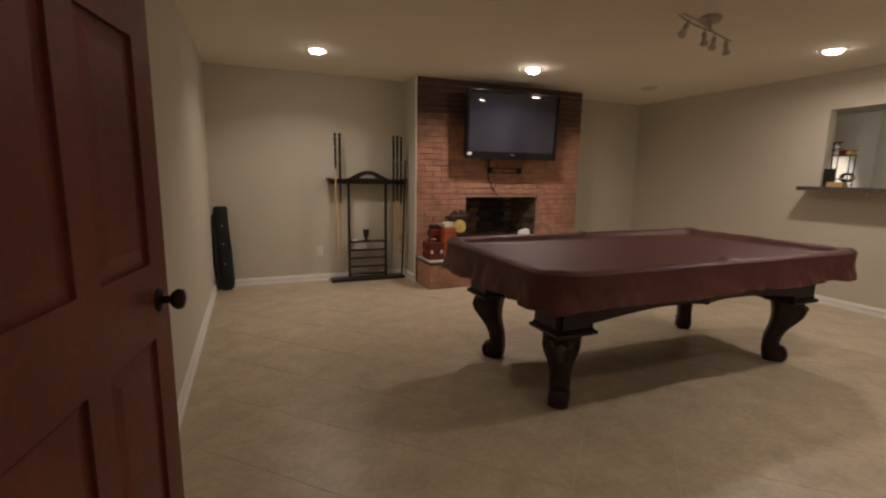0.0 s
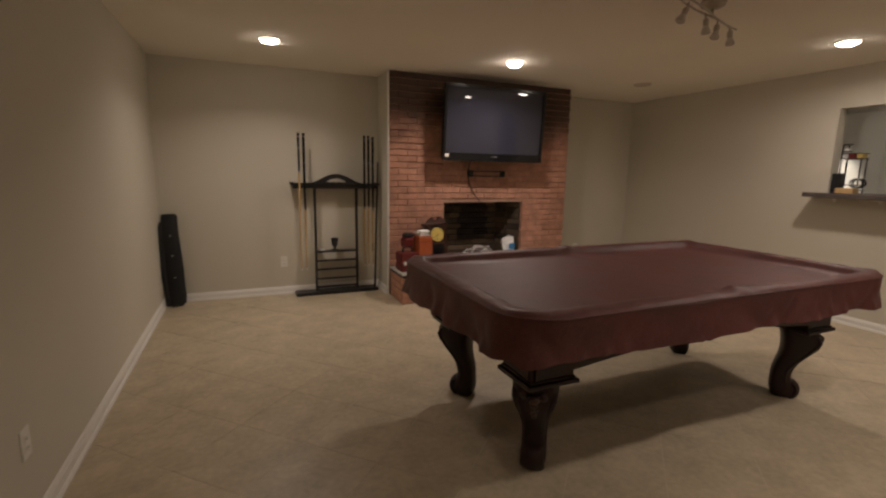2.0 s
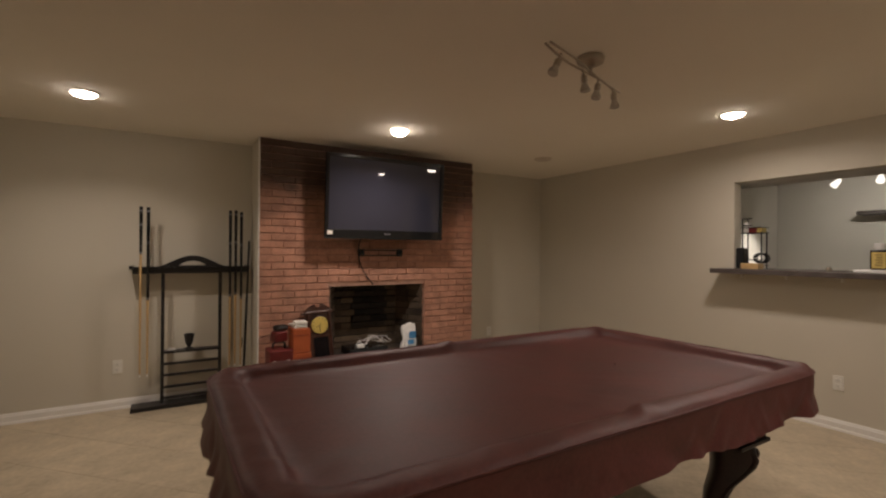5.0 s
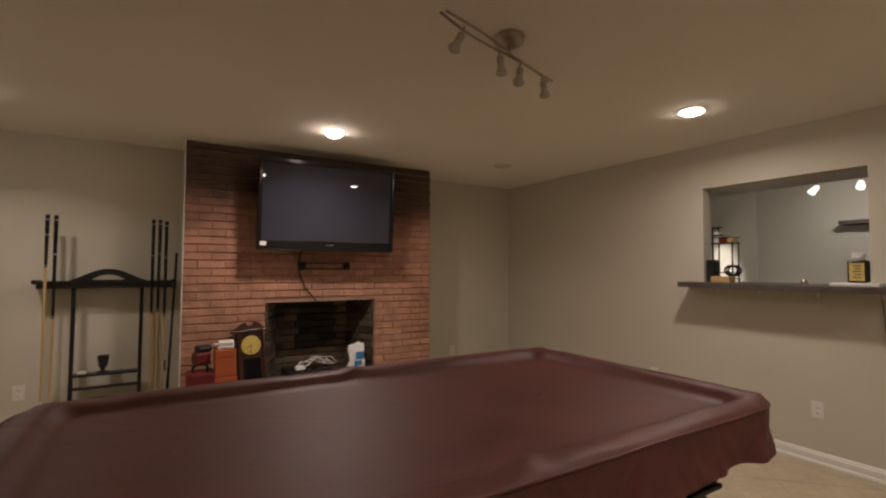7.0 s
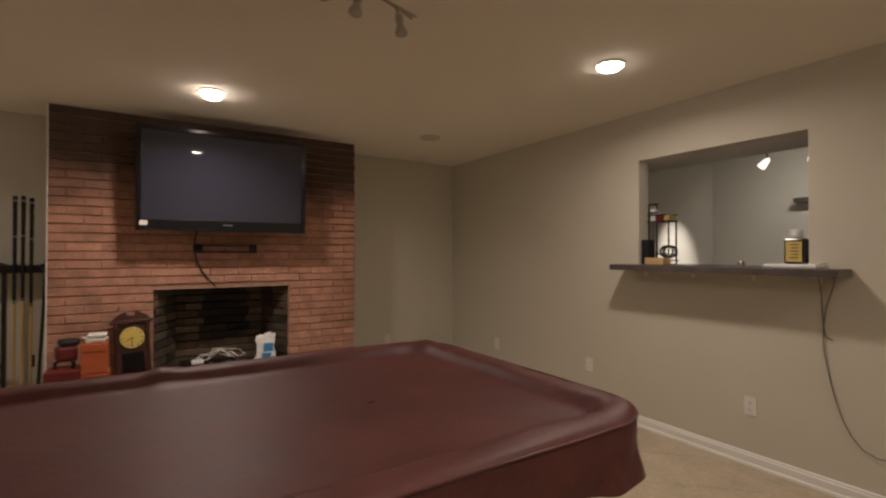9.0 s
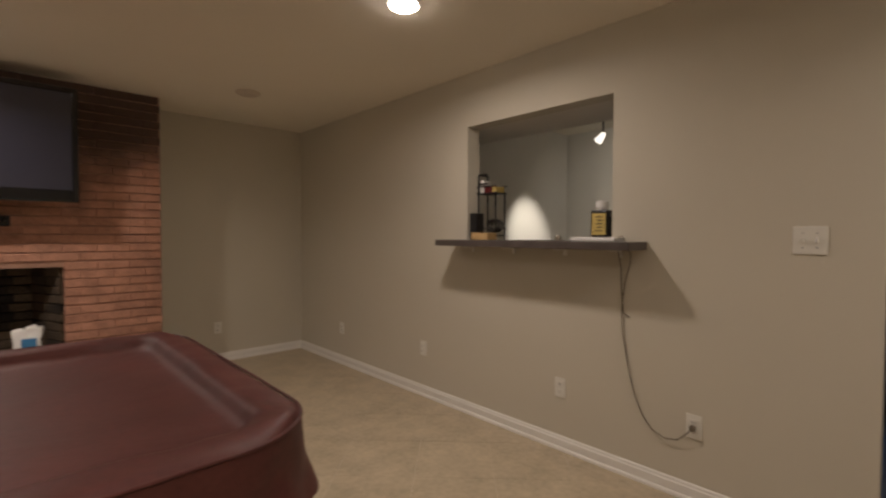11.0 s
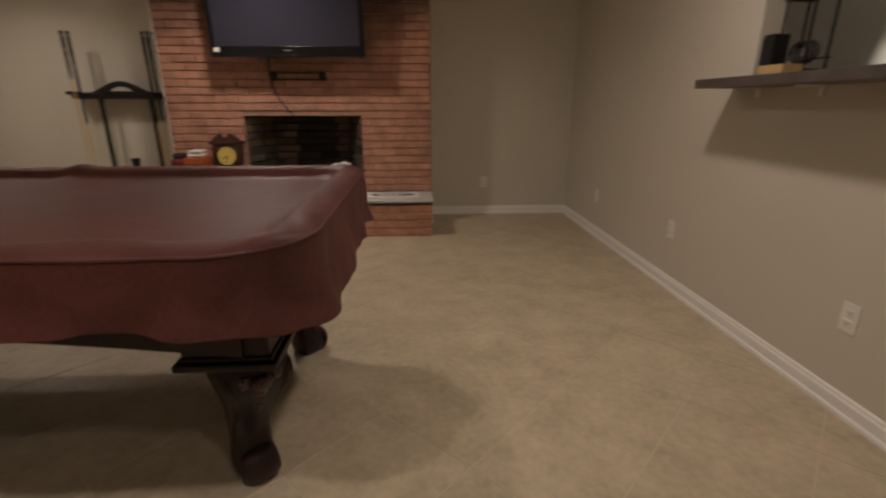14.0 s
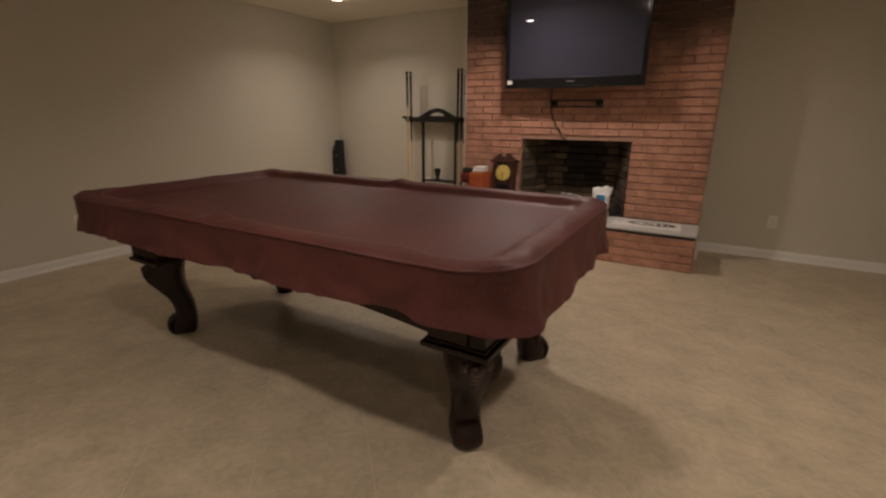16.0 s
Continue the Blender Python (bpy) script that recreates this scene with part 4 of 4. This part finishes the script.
e = thing("chalk_cube", (-4.53, RY, 0.494), "small pale cue chalk on the rack's crossbar", "chalk", "chalks on the rack")
bm = bmesh.new()
box(bm, -0.03, 0.03, -0.012, 0.012, 0, 0.018, 0.002)
part("block", bm, M_WHITE, e)

# ---- black folded bag in the corner ----
e = thing("folded_case", (-5.845, 0.13, 0), "tall black nylon case with straps leaning in the corner", "bag")
e.matrix_world = pose(-5.975, 0.075, 0, -3, -1.5, 8) @ Matrix.Diagonal((1, 1, 0.99, 1))
bm = bmesh.new()
tube(bm, [(0, 0, 0.02), (0, 0, 0.10), (0.004, 0, 0.4), (-0.004, 0, 0.75), (0, 0, 0.92), (0, 0, 0.94)], [0.070, 0.086, 0.084, 0.080, 0.074, 0.060], 14)
for v in bm.verts:
    v.co.y *= 0.75
    v.co += Vector((0.012 * noise.noise(v.co * 9), 0.012 * noise.noise(v.co * 7 + Vector((3, 1, 2))), 0))
part("body", bm, M_BLACKFAB, e, smooth=True)
bm = bmesh.new()
tube(bm, [(-0.07, -0.01, 0.02), (-0.088, -0.01, 0.30), (-0.085, -0.01, 0.78), (-0.07, 0, 0.86)], [0.026, 0.030, 0.028, 0.018], 10)
part("side_pocket", bm, M_BLACKFAB, e, smooth=True)
for z in (0.30, 0.52, 0.72):
    bm = bmesh.new()
    box(bm, -0.012, 0.004, -0.080, -0.060, z, z + 0.012, 0.002)
    part("buckle", bm, M_SILVER, e, "small metal buckle")
bm = bmesh.new()
box(bm, -0.05, 0.05, -0.045, 0.045, 0.0, 0.03, 0.008)
part("foot", bm, M_BLACK, e)

# ---- outlets, switch ----
def outlet(x, y, z, wall, double=True):
    """wall: 'e' for the x = 0 wall, 'w' for the west wall, 'n' for a wall facing -y."""
    turn = {"n": 0, "e": -90, "w": 90}[wall]
    e = thing("wall_outlet", (x, y, z), "white plastic double power outlet on the wall", "outlet", "outlets along the walls", turn)
    bm = bmesh.new()
    box(bm, -0.036, 0.036, -0.006, 0.0, -0.058, 0.058, 0.002)
    part("plate", bm, M_PLATE, e)
    for dz in (-0.021, 0.021):
        bm = bmesh.new()
        box(bm, -0.017, 0.017, -0.009, -0.004, dz - 0.014, dz + 0.014, 0.002)
        s = part("socket", bm, M_PLATE, e)
        bm = bmesh.new()
        for dx in (-0.007, 0.006):
            box(bm, dx - 0.0012, dx + 0.0012, -0.0096, -0.0085, dz - 0.002, dz + 0.007)
        box(bm, -0.002, 0.002, -0.0096, -0.0085, dz - 0.010, dz - 0.006)
        part("slot", bm, M_SLOT, s)


outlet(-4.935, YR, 0.368, "n")
outlet(-0.90, YB, 0.346, "n")
outlet(XL, -3.068, 0.368, "w")
for y, z in ((-0.67, 0.355), (-1.926, 0.381), (-3.189, 0.375), (-3.933, 0.366)):
    outlet(0, y, z, "e")
e = thing("light_switch", (0, -4.357, 1.271), "white double light switch plate with two toggles", "switch", turn=-90)
bm = bmesh.new()
box(bm, -0.058, 0.058, -0.007, 0, -0.058, 0.058, 0.003)
part("plate", bm, M_PLATE, e)
for x in (-0.023, 0.023):
    bm = bmesh.new()
    box(bm, x - 0.005, x + 0.005, -0.018, -0.006, -0.010, 0.012, 0.002)
    part("toggle", bm, M_WHITE if x > 0 else M_PLATE, e)
    for z in (-0.030, 0.030):
        bm = bmesh.new()
        lathe(bm, [(0.003, -0.007), (0.003, -0.0082)], (x, 0, z), "y", 8)
        part("screw", bm, M_SILVER, e)

# ---- hatch shelf and what stands on it ----
SZ = 1.257
e = thing("hatch_shelf", (0, -2.995, SZ), "grey-brown laminate shelf across the serving hatch", "shelf")
bm = bmesh.new()
box(bm, -0.215, -0.001, -0.699, 0.700, -0.042, 0, 0.003)
part("front_board", bm, M_SHELF, e)
bm = bmesh.new()
box(bm, 0.0, 0.42, PY0 + 2.995 + 0.003, PY1 + 2.995 - 0.003, -0.040, -0.0005, 0.002)
part("inner_board", bm, M_SHELF, e)
for y in (0.52, 0.16, -0.22, -0.56):
    bm = bmesh.new()
    box(bm, -0.12, -0.002, y - 0.008, y + 0.008, -0.052, -0.040)
    box(bm, -0.016, -0.002, y - 0.008, y + 0.008, -0.085, -0.050)
    part("bracket", bm, M_TRIM, e, "small painted bracket")

e = thing("wire_rack", (0.13, -2.48, SZ), "two-tier black wire rack with packets on the shelf", "rack")
for x in (-0.05, 0.05):
    for y in (-0.12, 0.04):
        bm = bmesh.new()
        top = 0.47 if y > 0 else 0.34
        tube(bm, [(x, y, 0), (x, y, top)], 0.006, 8)
        part("upright", bm, M_BLACK, e)
for z in (0.03, 0.33):
    for k in range(9):
        yy = -0.13 + 0.18 * k / 8
        bm = bmesh.new()
        tube(bm, [(-0.06, yy, z), (0.06, yy, z)], 0.003, 6)
        part("wire", bm, M_BLACK, e)
    for x in (-0.06, 0.06):
        for dz, r in ((0, 0.005), (0.05, 0.004)):
            bm = bmesh.new()
            tube(bm, [(x, -0.13, z + dz), (x, 0.05, z + dz)], r, 6)
            part("side_wire", bm, M_BLACK, e)
bm = bmesh.new()
for z in (0.40, 0.465):
    tube(bm, [(-0.05, 0.04, z), (0.05, 0.04, z)], 0.006, 6)
    tube(bm, [(-0.05, 0.04, z), (-0.05, -0.04, z)], 0.006, 6)
part("top_rail", bm, M_BLACK, e)
for nm, lab, mat, r in (("snack_packet", "red packet in the wire rack", M_RED, (0.08, 0.17, -2.55, -2.49, 0.332, 0.385)), ("snack_packet", "yellow packet in the wire rack", M_YELLOW, (0.09, 0.18, -2.60, -2.555, 0.332, 0.375)),
                        ("white_box", "small white box in the wire rack", M_WHITE, (0.09, 0.17, -2.48, -2.445, 0.332, 0.43))):
    p = thing(nm, ((r[0] + r[1]) / 2, (r[2] + r[3]) / 2, SZ + r[4]), lab, "packet")
    bm = bmesh.new()
    box(bm, -(r[1] - r[0]) / 2, (r[1] - r[0]) / 2, -(r[3] - r[2]) / 2, (r[3] - r[2]) / 2, 0.002, r[5] - r[4], 0.006)
    part("pack", bm, mat, p)
e = thing("black_speaker", (0.05, -2.45, SZ), "small black upright speaker on the shelf", "speaker")
bm = bmesh.new()
box(bm, -0.04, 0.04, -0.035, 0.035, 0, 0.19, 0.008)
part("body", bm, M_BLACK, e)
boxes("grille", M_BLACKFAB, [(-0.043, -0.0405, -0.028, 0.028, 0.02, 0.17)], e)
e = thing("wooden_box", (0.01, -2.555, SZ), "low pale wooden box on the shelf", "box")
bm = bmesh.new()
box(bm, -0.05, 0.05, -0.075, 0.075, 0, 0.05, 0.004)
part("carcass", bm, M_MAPLE, e)
e = thing("headphones", (0.05, -2.60, SZ + 0.05), "coiled black cable and headset on the wooden box", "headset")
bm = bmesh.new()
for c in range(3):
    tube(bm, [(0.0 + 0.012 * c, 0.05 * math.cos(a) - 0.01 * c, 0.048 + 0.042 * math.sin(a)) for a in (2 * math.pi * k / 20 for k in range(21))], 0.006, 6)
part("coil", bm, M_BLACK, e, smooth=True)
e = thing("router_tray", (-0.03, -3.445, SZ), "flat white plastic device on the shelf", "router")
bm = bmesh.new()
box(bm, -0.09, 0.11, -0.13, 0.13, 0, 0.022, 0.006)
part("case", bm, M_WHITE, e)
e = thing("bottle", (0.02, -3.432, SZ + 0.022), "black square bottle with a yellow label and white cap", "bottle")
e.matrix_world = pose(0.02, -3.432, SZ + 0.022) @ Matrix.Diagonal((1.2, 1.28, 1.13, 1))
bm = bmesh.new()
box(bm, -0.034, 0.034, -0.040, 0.040, 0, 0.135, 0.010)
part("body", bm, M_GLOSSBLACK, e)
boxes("label", M_YELLOW, [(-0.0365, -0.0345, -0.033, 0.030, 0.012, 0.118)], e, "yellow paper label")
bm = bmesh.new()
for k in range(5):
    box(bm, -0.0374, -0.0366, -0.020, 0.014 - 0.006 * (k % 2), 0.030 + 0.017 * k, 0.035 + 0.017 * k)
part("label_print", bm, M_SLOT, e)
bm = bmesh.new()
lathe(bm, [(0.022, 0.133), (0.022, 0.142), (0.027, 0.144), (0.027, 0.176), (0.022, 0.180)], seg=20)
part("cap", bm, M_WHITE, e, "white screw cap", True)
e = thing("small_cap", (0.12, -3.085, SZ), "small metal cap lying on the shelf", "cap")
bm = bmesh.new()
lathe(bm, [(0.020, 0), (0.022, 0.02), (0.012, 0.035)], seg=14)
part("cap_body", bm, M_NICKEL, e, smooth=True)

e = thing("power_cord", (0, -3.6, SZ), "brown power cord hanging from the shelf to an outlet", "cable")
cord = [(-0.03, -3.54, SZ + 0.012), (-0.10, -3.61, SZ + 0.03), (-0.14, -3.64, SZ - 0.01), (-0.06, -3.635, 1.19), (-0.012, -3.61, 1.14), (-0.010, -3.582, 1.04), (-0.010, -3.570, 0.94), (-0.010, -3.568, 0.86), (-0.010, -3.572, 0.78), (-0.010, -3.60, 0.62), (-0.010, -3.623, 0.52),
        (-0.010, -3.651, 0.429), (-0.012, -3.69, 0.35), (-0.014, -3.736, 0.297), (-0.018, -3.80, 0.272), (-0.022, -3.864, 0.285), (-0.026, -3.905, 0.325), (-0.018, -3.93, 0.360)]
bm = bmesh.new()
tube(bm, [(x, y + 3.6, z - SZ) for x, y, z in cord], 0.0031, 8)
part("lead", bm, M_CORD, e, smooth=True)
bm = bmesh.new()
tube(bm, [(-0.12, 0.03, -0.02), (-0.03, 0.045, -0.06), (-0.012, 0.04, -0.14), (-0.009, 0.034, -0.28), (-0.009, 0.026, -0.38), (-0.012, -0.01, -0.40)], 0.0034, 8)
part("second_lead", bm, M_CORD, e, smooth=True)
bm = bmesh.new()
box(bm, -0.032, -0.008, -0.345, -0.319, 0.348 - SZ, 0.374 - SZ, 0.004)
part("plug", bm, M_CORD, e)

# ---- bar room fittings ----
e = thing("wall_shelf", (KX, -2.80, 1.86), "dark floating shelf on the bar room wall", "shelf")
bm = bmesh.new()
box(bm, -0.22, 0, -0.55, 0.13, -0.02, 0.02, 0.003)
part("board", bm, M_SHELF, e)
e = thing("spot_rail", (1.25, -3.0, H), "ceiling rail with lit swivelling spotlights", "track light")
bm = bmesh.new()
box(bm, -0.012, 0.012, -0.7, 0.5, -0.09, -0.07, 0.003)
box(bm, -0.05, 0.05, -0.16, -0.06, -0.07, 0.0, 0.006)
part("rail", bm, M_BRONZE, e)
for y, aim, cone in ((0.22, (1.54, KY1, 1.27), 40), (-0.10, (KX, -2.75, 1.55), 130)):
    here = Vector((1.25, -3.0 + y, H - 0.30))
    head = bmesh.new()
    lathe(head, [(0.010, 0.02), (0.022, 0.00), (0.030, -0.045), (0.034, -0.072), (0.031, -0.072), (0.028, -0.05)], seg=18)
    head = part("spot_head", head, M_SHADE, e, "glowing frosted glass shade", True)
    m = look(here, aim)
    head.matrix_basis = Matrix.Translation((-1.25, 3.0, -H)) @ m
    bm = bmesh.new()
    lathe(bm, [(0.029, -0.058), (0.029, -0.068), (0.014, -0.071)], seg=18)
    part("spot_lens", bm, M_SPOT, head)
    bm = bmesh.new()
    tube(bm, [(0, y, -0.08), (0, y, -0.29)], 0.006, 8)
    part("spot_arm", bm, M_BRONZE, e)
    data = bpy.data.lights.new("spot_lamp", "SPOT")
    data.energy, data.spot_size, data.spot_blend, data.color, data.shadow_soft_size = 75 if cone < 50 else 16, radians(cone), 0.85 if cone < 50 else 1.0, (1.0, 0.92, 0.80), 0.03
    ob = new("spot_lamp", data)
    ob.matrix_world = Matrix.Translation((Vector(aim) - here).normalized() * 0.09) @ m

# ---- closet door ----
def closet_door():
    w, h, th = 0.80, 2.03, 0.035
    e = tagged(new("door_1"), "red-brown six-panel wooden door standing ajar", "door", kind="structure")
    e.matrix_world = pose(XL + 0.020, DY0 + 0.02, 0.008, 0, 0, 79.5)
    cols = ((0.105, 0.355), (0.445, 0.695))
    rows_ = ((0.22, 0.86), (1.06, 1.62), (1.72, 1.92))
    bm = bmesh.new()
    box(bm, 0, w, -0.006, 0.006, 0, h)
    part("panel_core", bm, M_DOOR, e)
    bm = bmesh.new()
    for x0, x1 in ((0, 0.105), (0.355, 0.445), (0.695, w)):
        box(bm, x0, x1, -th / 2, th / 2, 0, h)
    for z0, z1 in ((0, 0.22), (0.86, 1.06), (1.62, 1.72), (1.92, h)):
        for x0, x1 in cols:
            box(bm, x0 + 0.0001, x1 - 0.0001, -th / 2, th / 2, z0, z1)
    part("frame", bm, M_DOOR, e)
    for x0, x1 in cols:
        for z0, z1 in rows_:
            bm = bmesh.new()
            for s in (-1, 1):
                o = [(x0 + 0.012, z0 + 0.012), (x1 - 0.012, z0 + 0.012), (x1 - 0.012, z1 - 0.012), (x0 + 0.012, z1 - 0.012)]
                i = [(x0 + 0.05, z0 + 0.05), (x1 - 0.05, z0 + 0.05), (x1 - 0.05, z1 - 0.05), (x0 + 0.05, z1 - 0.05)]
                ov = [bm.verts.new((x, s * 0.0065, z)) for x, z in o]
                iv = [bm.verts.new((x, s * 0.0145, z)) for x, z in i]
                for k in range(4):
                    bm.faces.new((ov[k], ov[(k + 1) % 4], iv[(k + 1) % 4], iv[k]))
                bm.faces.new(iv)
            part("panel", bm, M_DOOR, e)
    for s in (-1, 1):
        bm = bmesh.new()
        lathe(bm, [(0.033, s * 0.0175), (0.033, s * 0.022), (0.028, s * 0.026), (0.011, s * 0.028), (0.011, s * 0.045), (0.022, s * 0.052), (0.029, s * 0.064), (0.026, s * 0.076), (0.012, s * 0.082)], (w - 0.065, 0, 0.955), "y", 24)
        part("door_knob", bm, M_BRONZE, e, "dark bronze round knob", True)


closet_door()
bm = bmesh.new()
for r in ((DY0 - 0.07, DY0, 0, 2.13), (DY1, DY1 + 0.07, 0, 2.13), (DY0, DY1, 2.06, 2.13)):
    box(bm, XL, XL + 0.014, *r)
structure(part("trim_closet", bm, M_TRIM), "white painted casing round the closet door", "trim")

# ---- bricks, then tiles ----
def brick_mesh(w, d, h, seed):
    bm = bmesh.new()
    box(bm, -w / 2, w / 2, -d / 2, d / 2, -h / 2, h / 2)
    r = random.Random(seed)
    for v in bm.verts:
        v.co += Vector((r.uniform(-0.002, 0.002), r.uniform(-0.003, 0.001) if v.co.y < 0 else 0, r.uniform(-0.0028, 0.0028)))
    bmesh.ops.bevel(bm, geom=[e for e in bm.edges if all(v.co.y < 0 for v in e.verts)], offset=0.004, segments=1, affect="EDGES")
    bmesh.ops.recalc_face_normals(bm, faces=bm.faces[:])
    me = bpy.data.meshes.new("brick")
    bm.to_mesh(me)
    bm.free()
    return me


COURSE, BLEN, JOINT, HEAD = 0.0667, 0.215, 0.0070, 0.0025
shared = {}


def brick(parent, x, y, z, w, mat, turn=0.0, rnd=random.Random(3)):
    key = (round(w, 3), mat.name, rnd.randrange(4))
    if key not in shared:
        shared[key] = brick_mesh(w, 0.05, COURSE - JOINT, hash((round(w * 1000), key[2])) % 1000)
        shared[key].materials.append(mat)
    ob = new("brick", shared[key])
    ob.parent = parent
    ob.matrix_basis = pose(x, y, z, rnd.uniform(-0.8, 0.8), rnd.uniform(-0.3, 0.3), turn)
    return ob


bm = bmesh.new()
by = CY + 0.012
for r in ((CX0, FX0, by, CY + 0.049, 0, H), (FX1, CX1, by, CY + 0.049, 0, H), (FX0, FX1, by, CY + 0.049, FZ1, H), (FX0, FX1, by, CY + 0.049, 0, FZ0 - 0.002)):
    box(bm, *r)
facing = structure(part("chimney_brick_facing", bm, M_MORTAR), "old red brick chimney face with patchy darker upper courses", "brick wall")


def course_row(parent, x0, x1, y, z, shift, mat, holes=()):
    x = x0 - shift
    while x < x1 - 0.02:
        a, b = max(x, x0), min(x + BLEN - HEAD, x1)
        for h0, h1 in holes:
            if a < h1 and b > h0:
                if a < h0 and h0 - a > 0.03:
                    b = min(b, h0)
                elif b > h1 and b - h1 > 0.03:
                    a = max(a, h1)
                else:
                    b = a
        if b - a > 0.03:
            brick(parent, (a + b) / 2, y, z, b - a, mat)
        x += BLEN


n_courses = int((H - SLABZ) / COURSE)
pitch = (H - SLABZ - 0.004) / n_courses
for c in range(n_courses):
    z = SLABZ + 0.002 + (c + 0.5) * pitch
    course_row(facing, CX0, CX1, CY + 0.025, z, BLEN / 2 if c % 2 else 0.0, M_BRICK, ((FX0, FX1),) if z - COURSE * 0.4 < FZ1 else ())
for c in range(4):
    z = 0.004 + (c + 0.5) * 0.071
    course_row(hearth, HX0, HX1, HY + 0.025, z, BLEN / 2 if c % 2 else 0.0, M_BRICK)
    for x, turn in ((HX0 + 0.025, -90), (HX1 - 0.025, 90)):
        brick(hearth, x, (HY + CY) / 2 + 0.02, z, 0.36, M_BRICK, turn)

# firebox lined with sooty brick
bm = bmesh.new()
D1 = YR - 0.02
bx0, bx1 = FX0 + 0.16, FX1 - 0.16
box(bm, FX0 - 0.09, FX1 + 0.09, D1, D1 + 0.05, FZ0 - 0.03, FZ1 + 0.30)
slab(bm, [(FX0 - 0.05, CY + 0.05), (FX0, CY + 0.05), (bx0, D1), (bx0 - 0.05, D1)], "z", FZ0 - 0.03, FZ1 + 0.05)
slab(bm, [(FX1, CY + 0.05), (FX1 + 0.05, CY + 0.05), (bx1 + 0.05, D1), (bx1, D1)], "z", FZ0 - 0.03, FZ1 + 0.05)
box(bm, FX0, FX1, CY + 0.05, D1, FZ1 + 0.02, FZ1 + 0.05)
box(bm, FX0, FX1, CY - 0.001, D1, FZ0 - 0.035, FZ0)
firebox = structure(part("firebox", bm, M_SOOT), "sooty, blackened brick lining of the open fireplace", "fireplace")
for c in range(11):
    z = FZ0 + (c + 0.5) * 0.07
    course_row(firebox, bx0 - 0.02, bx1 + 0.02, D1 - 0.012, z, BLEN / 2 if c % 2 else 0.0, M_SOOT, ((-2.83 + 0.02 * (c % 3), -2.40 - 0.03 * (c % 2)),) if c > 2 else ())
    if c > 2:
        course_row(firebox, -2.83 + 0.02 * (c % 3), -2.40 - 0.03 * (c % 2), D1 - 0.012, z, BLEN / 2 if c % 2 else 0.0, M_CHAR)
    for (ax, ay), (cx, cy), turn in (((FX0, CY + 0.05), (bx0, D1), 0), ((FX1, CY + 0.05), (bx1, D1), 0)):
        ang = math.degrees(math.atan2(cy - ay, cx - ax))
        ln = math.hypot(cx - ax, cy - ay)
        for k in range(2):
            q = (k + 0.5) / 2 if c % 2 else (k + 0.45) / 2
            brick(firebox, ax + (cx - ax) * q, ay + (cy - ay) * q, z, ln / 2 - JOINT, M_SOOT, ang if ax < -2.6 else ang - 180)

# diagonal floor tiles
TILE, GAP = 0.427, 0.004


def tiles(parent, mat, x0, x1, y0, y1, cx, cy, turn):
    inv = math.sqrt(0.5)
    me = None
    n = 16
    for i in range(-n, n + 1):
        for j in range(-n, n + 1):
            if turn:
                x, y = cx + (i - j) * TILE * inv, cy + (i + j) * TILE * inv
                h = (TILE - GAP) / 2 / inv
                poly = [(x + h, y), (x, y + h), (x - h, y), (x, y - h)]
            else:
                x, y = cx + i * TILE, cy + j * TILE
                h = (TILE - GAP) / 2
                poly = [(x + h, y + h), (x - h, y + h), (x - h, y - h), (x + h, y - h)]
            for axis, bound, sign in ((0, x0, 1), (0, x1, -1), (1, y0, 1), (1, y1, -1)):
                out = []
                for p, q in zip(poly, poly[1:] + poly[:1]):
                    dp, dq = sign * (p[axis] - bound), sign * (q[axis] - bound)
                    if dp >= 0:
                        out.append(p)
                    if dp * dq < 0:
                        s = dp / (dp - dq)
                        out.append((p[0] + s * (q[0] - p[0]), p[1] + s * (q[1] - p[1])))
                poly = out
                if len(poly) < 3:
                    break
            if len(poly) < 3:
                continue
            whole = len(poly) == 4 and max(p[0] for p in poly) - min(p[0] for p in poly) > 2 * h - 0.001 and max(p[1] for p in poly) - min(p[1] for p in poly) > 2 * h - 0.001
            if whole and me is not None:
                ob = new("tile", me)
                ob.parent = parent
                ob.matrix_basis = pose(x, y, 0)
                continue
            bm = bmesh.new()
            slab(bm, [(p[0] - x, p[1] - y) for p in poly], "z", -0.010, 0.0)
            ob = part("tile", bm, mat, parent)
            ob.matrix_basis = pose(x, y, 0)
            if whole:
                me = ob.data


tiles(floor, M_TILE, XL, 0.06, YREAR, YR, -2.667, -3.147, True)
tiles(hall_floor, M_HALLTILE, 0.063, HX, HY0, HY1, 1.0, -5.2, True)
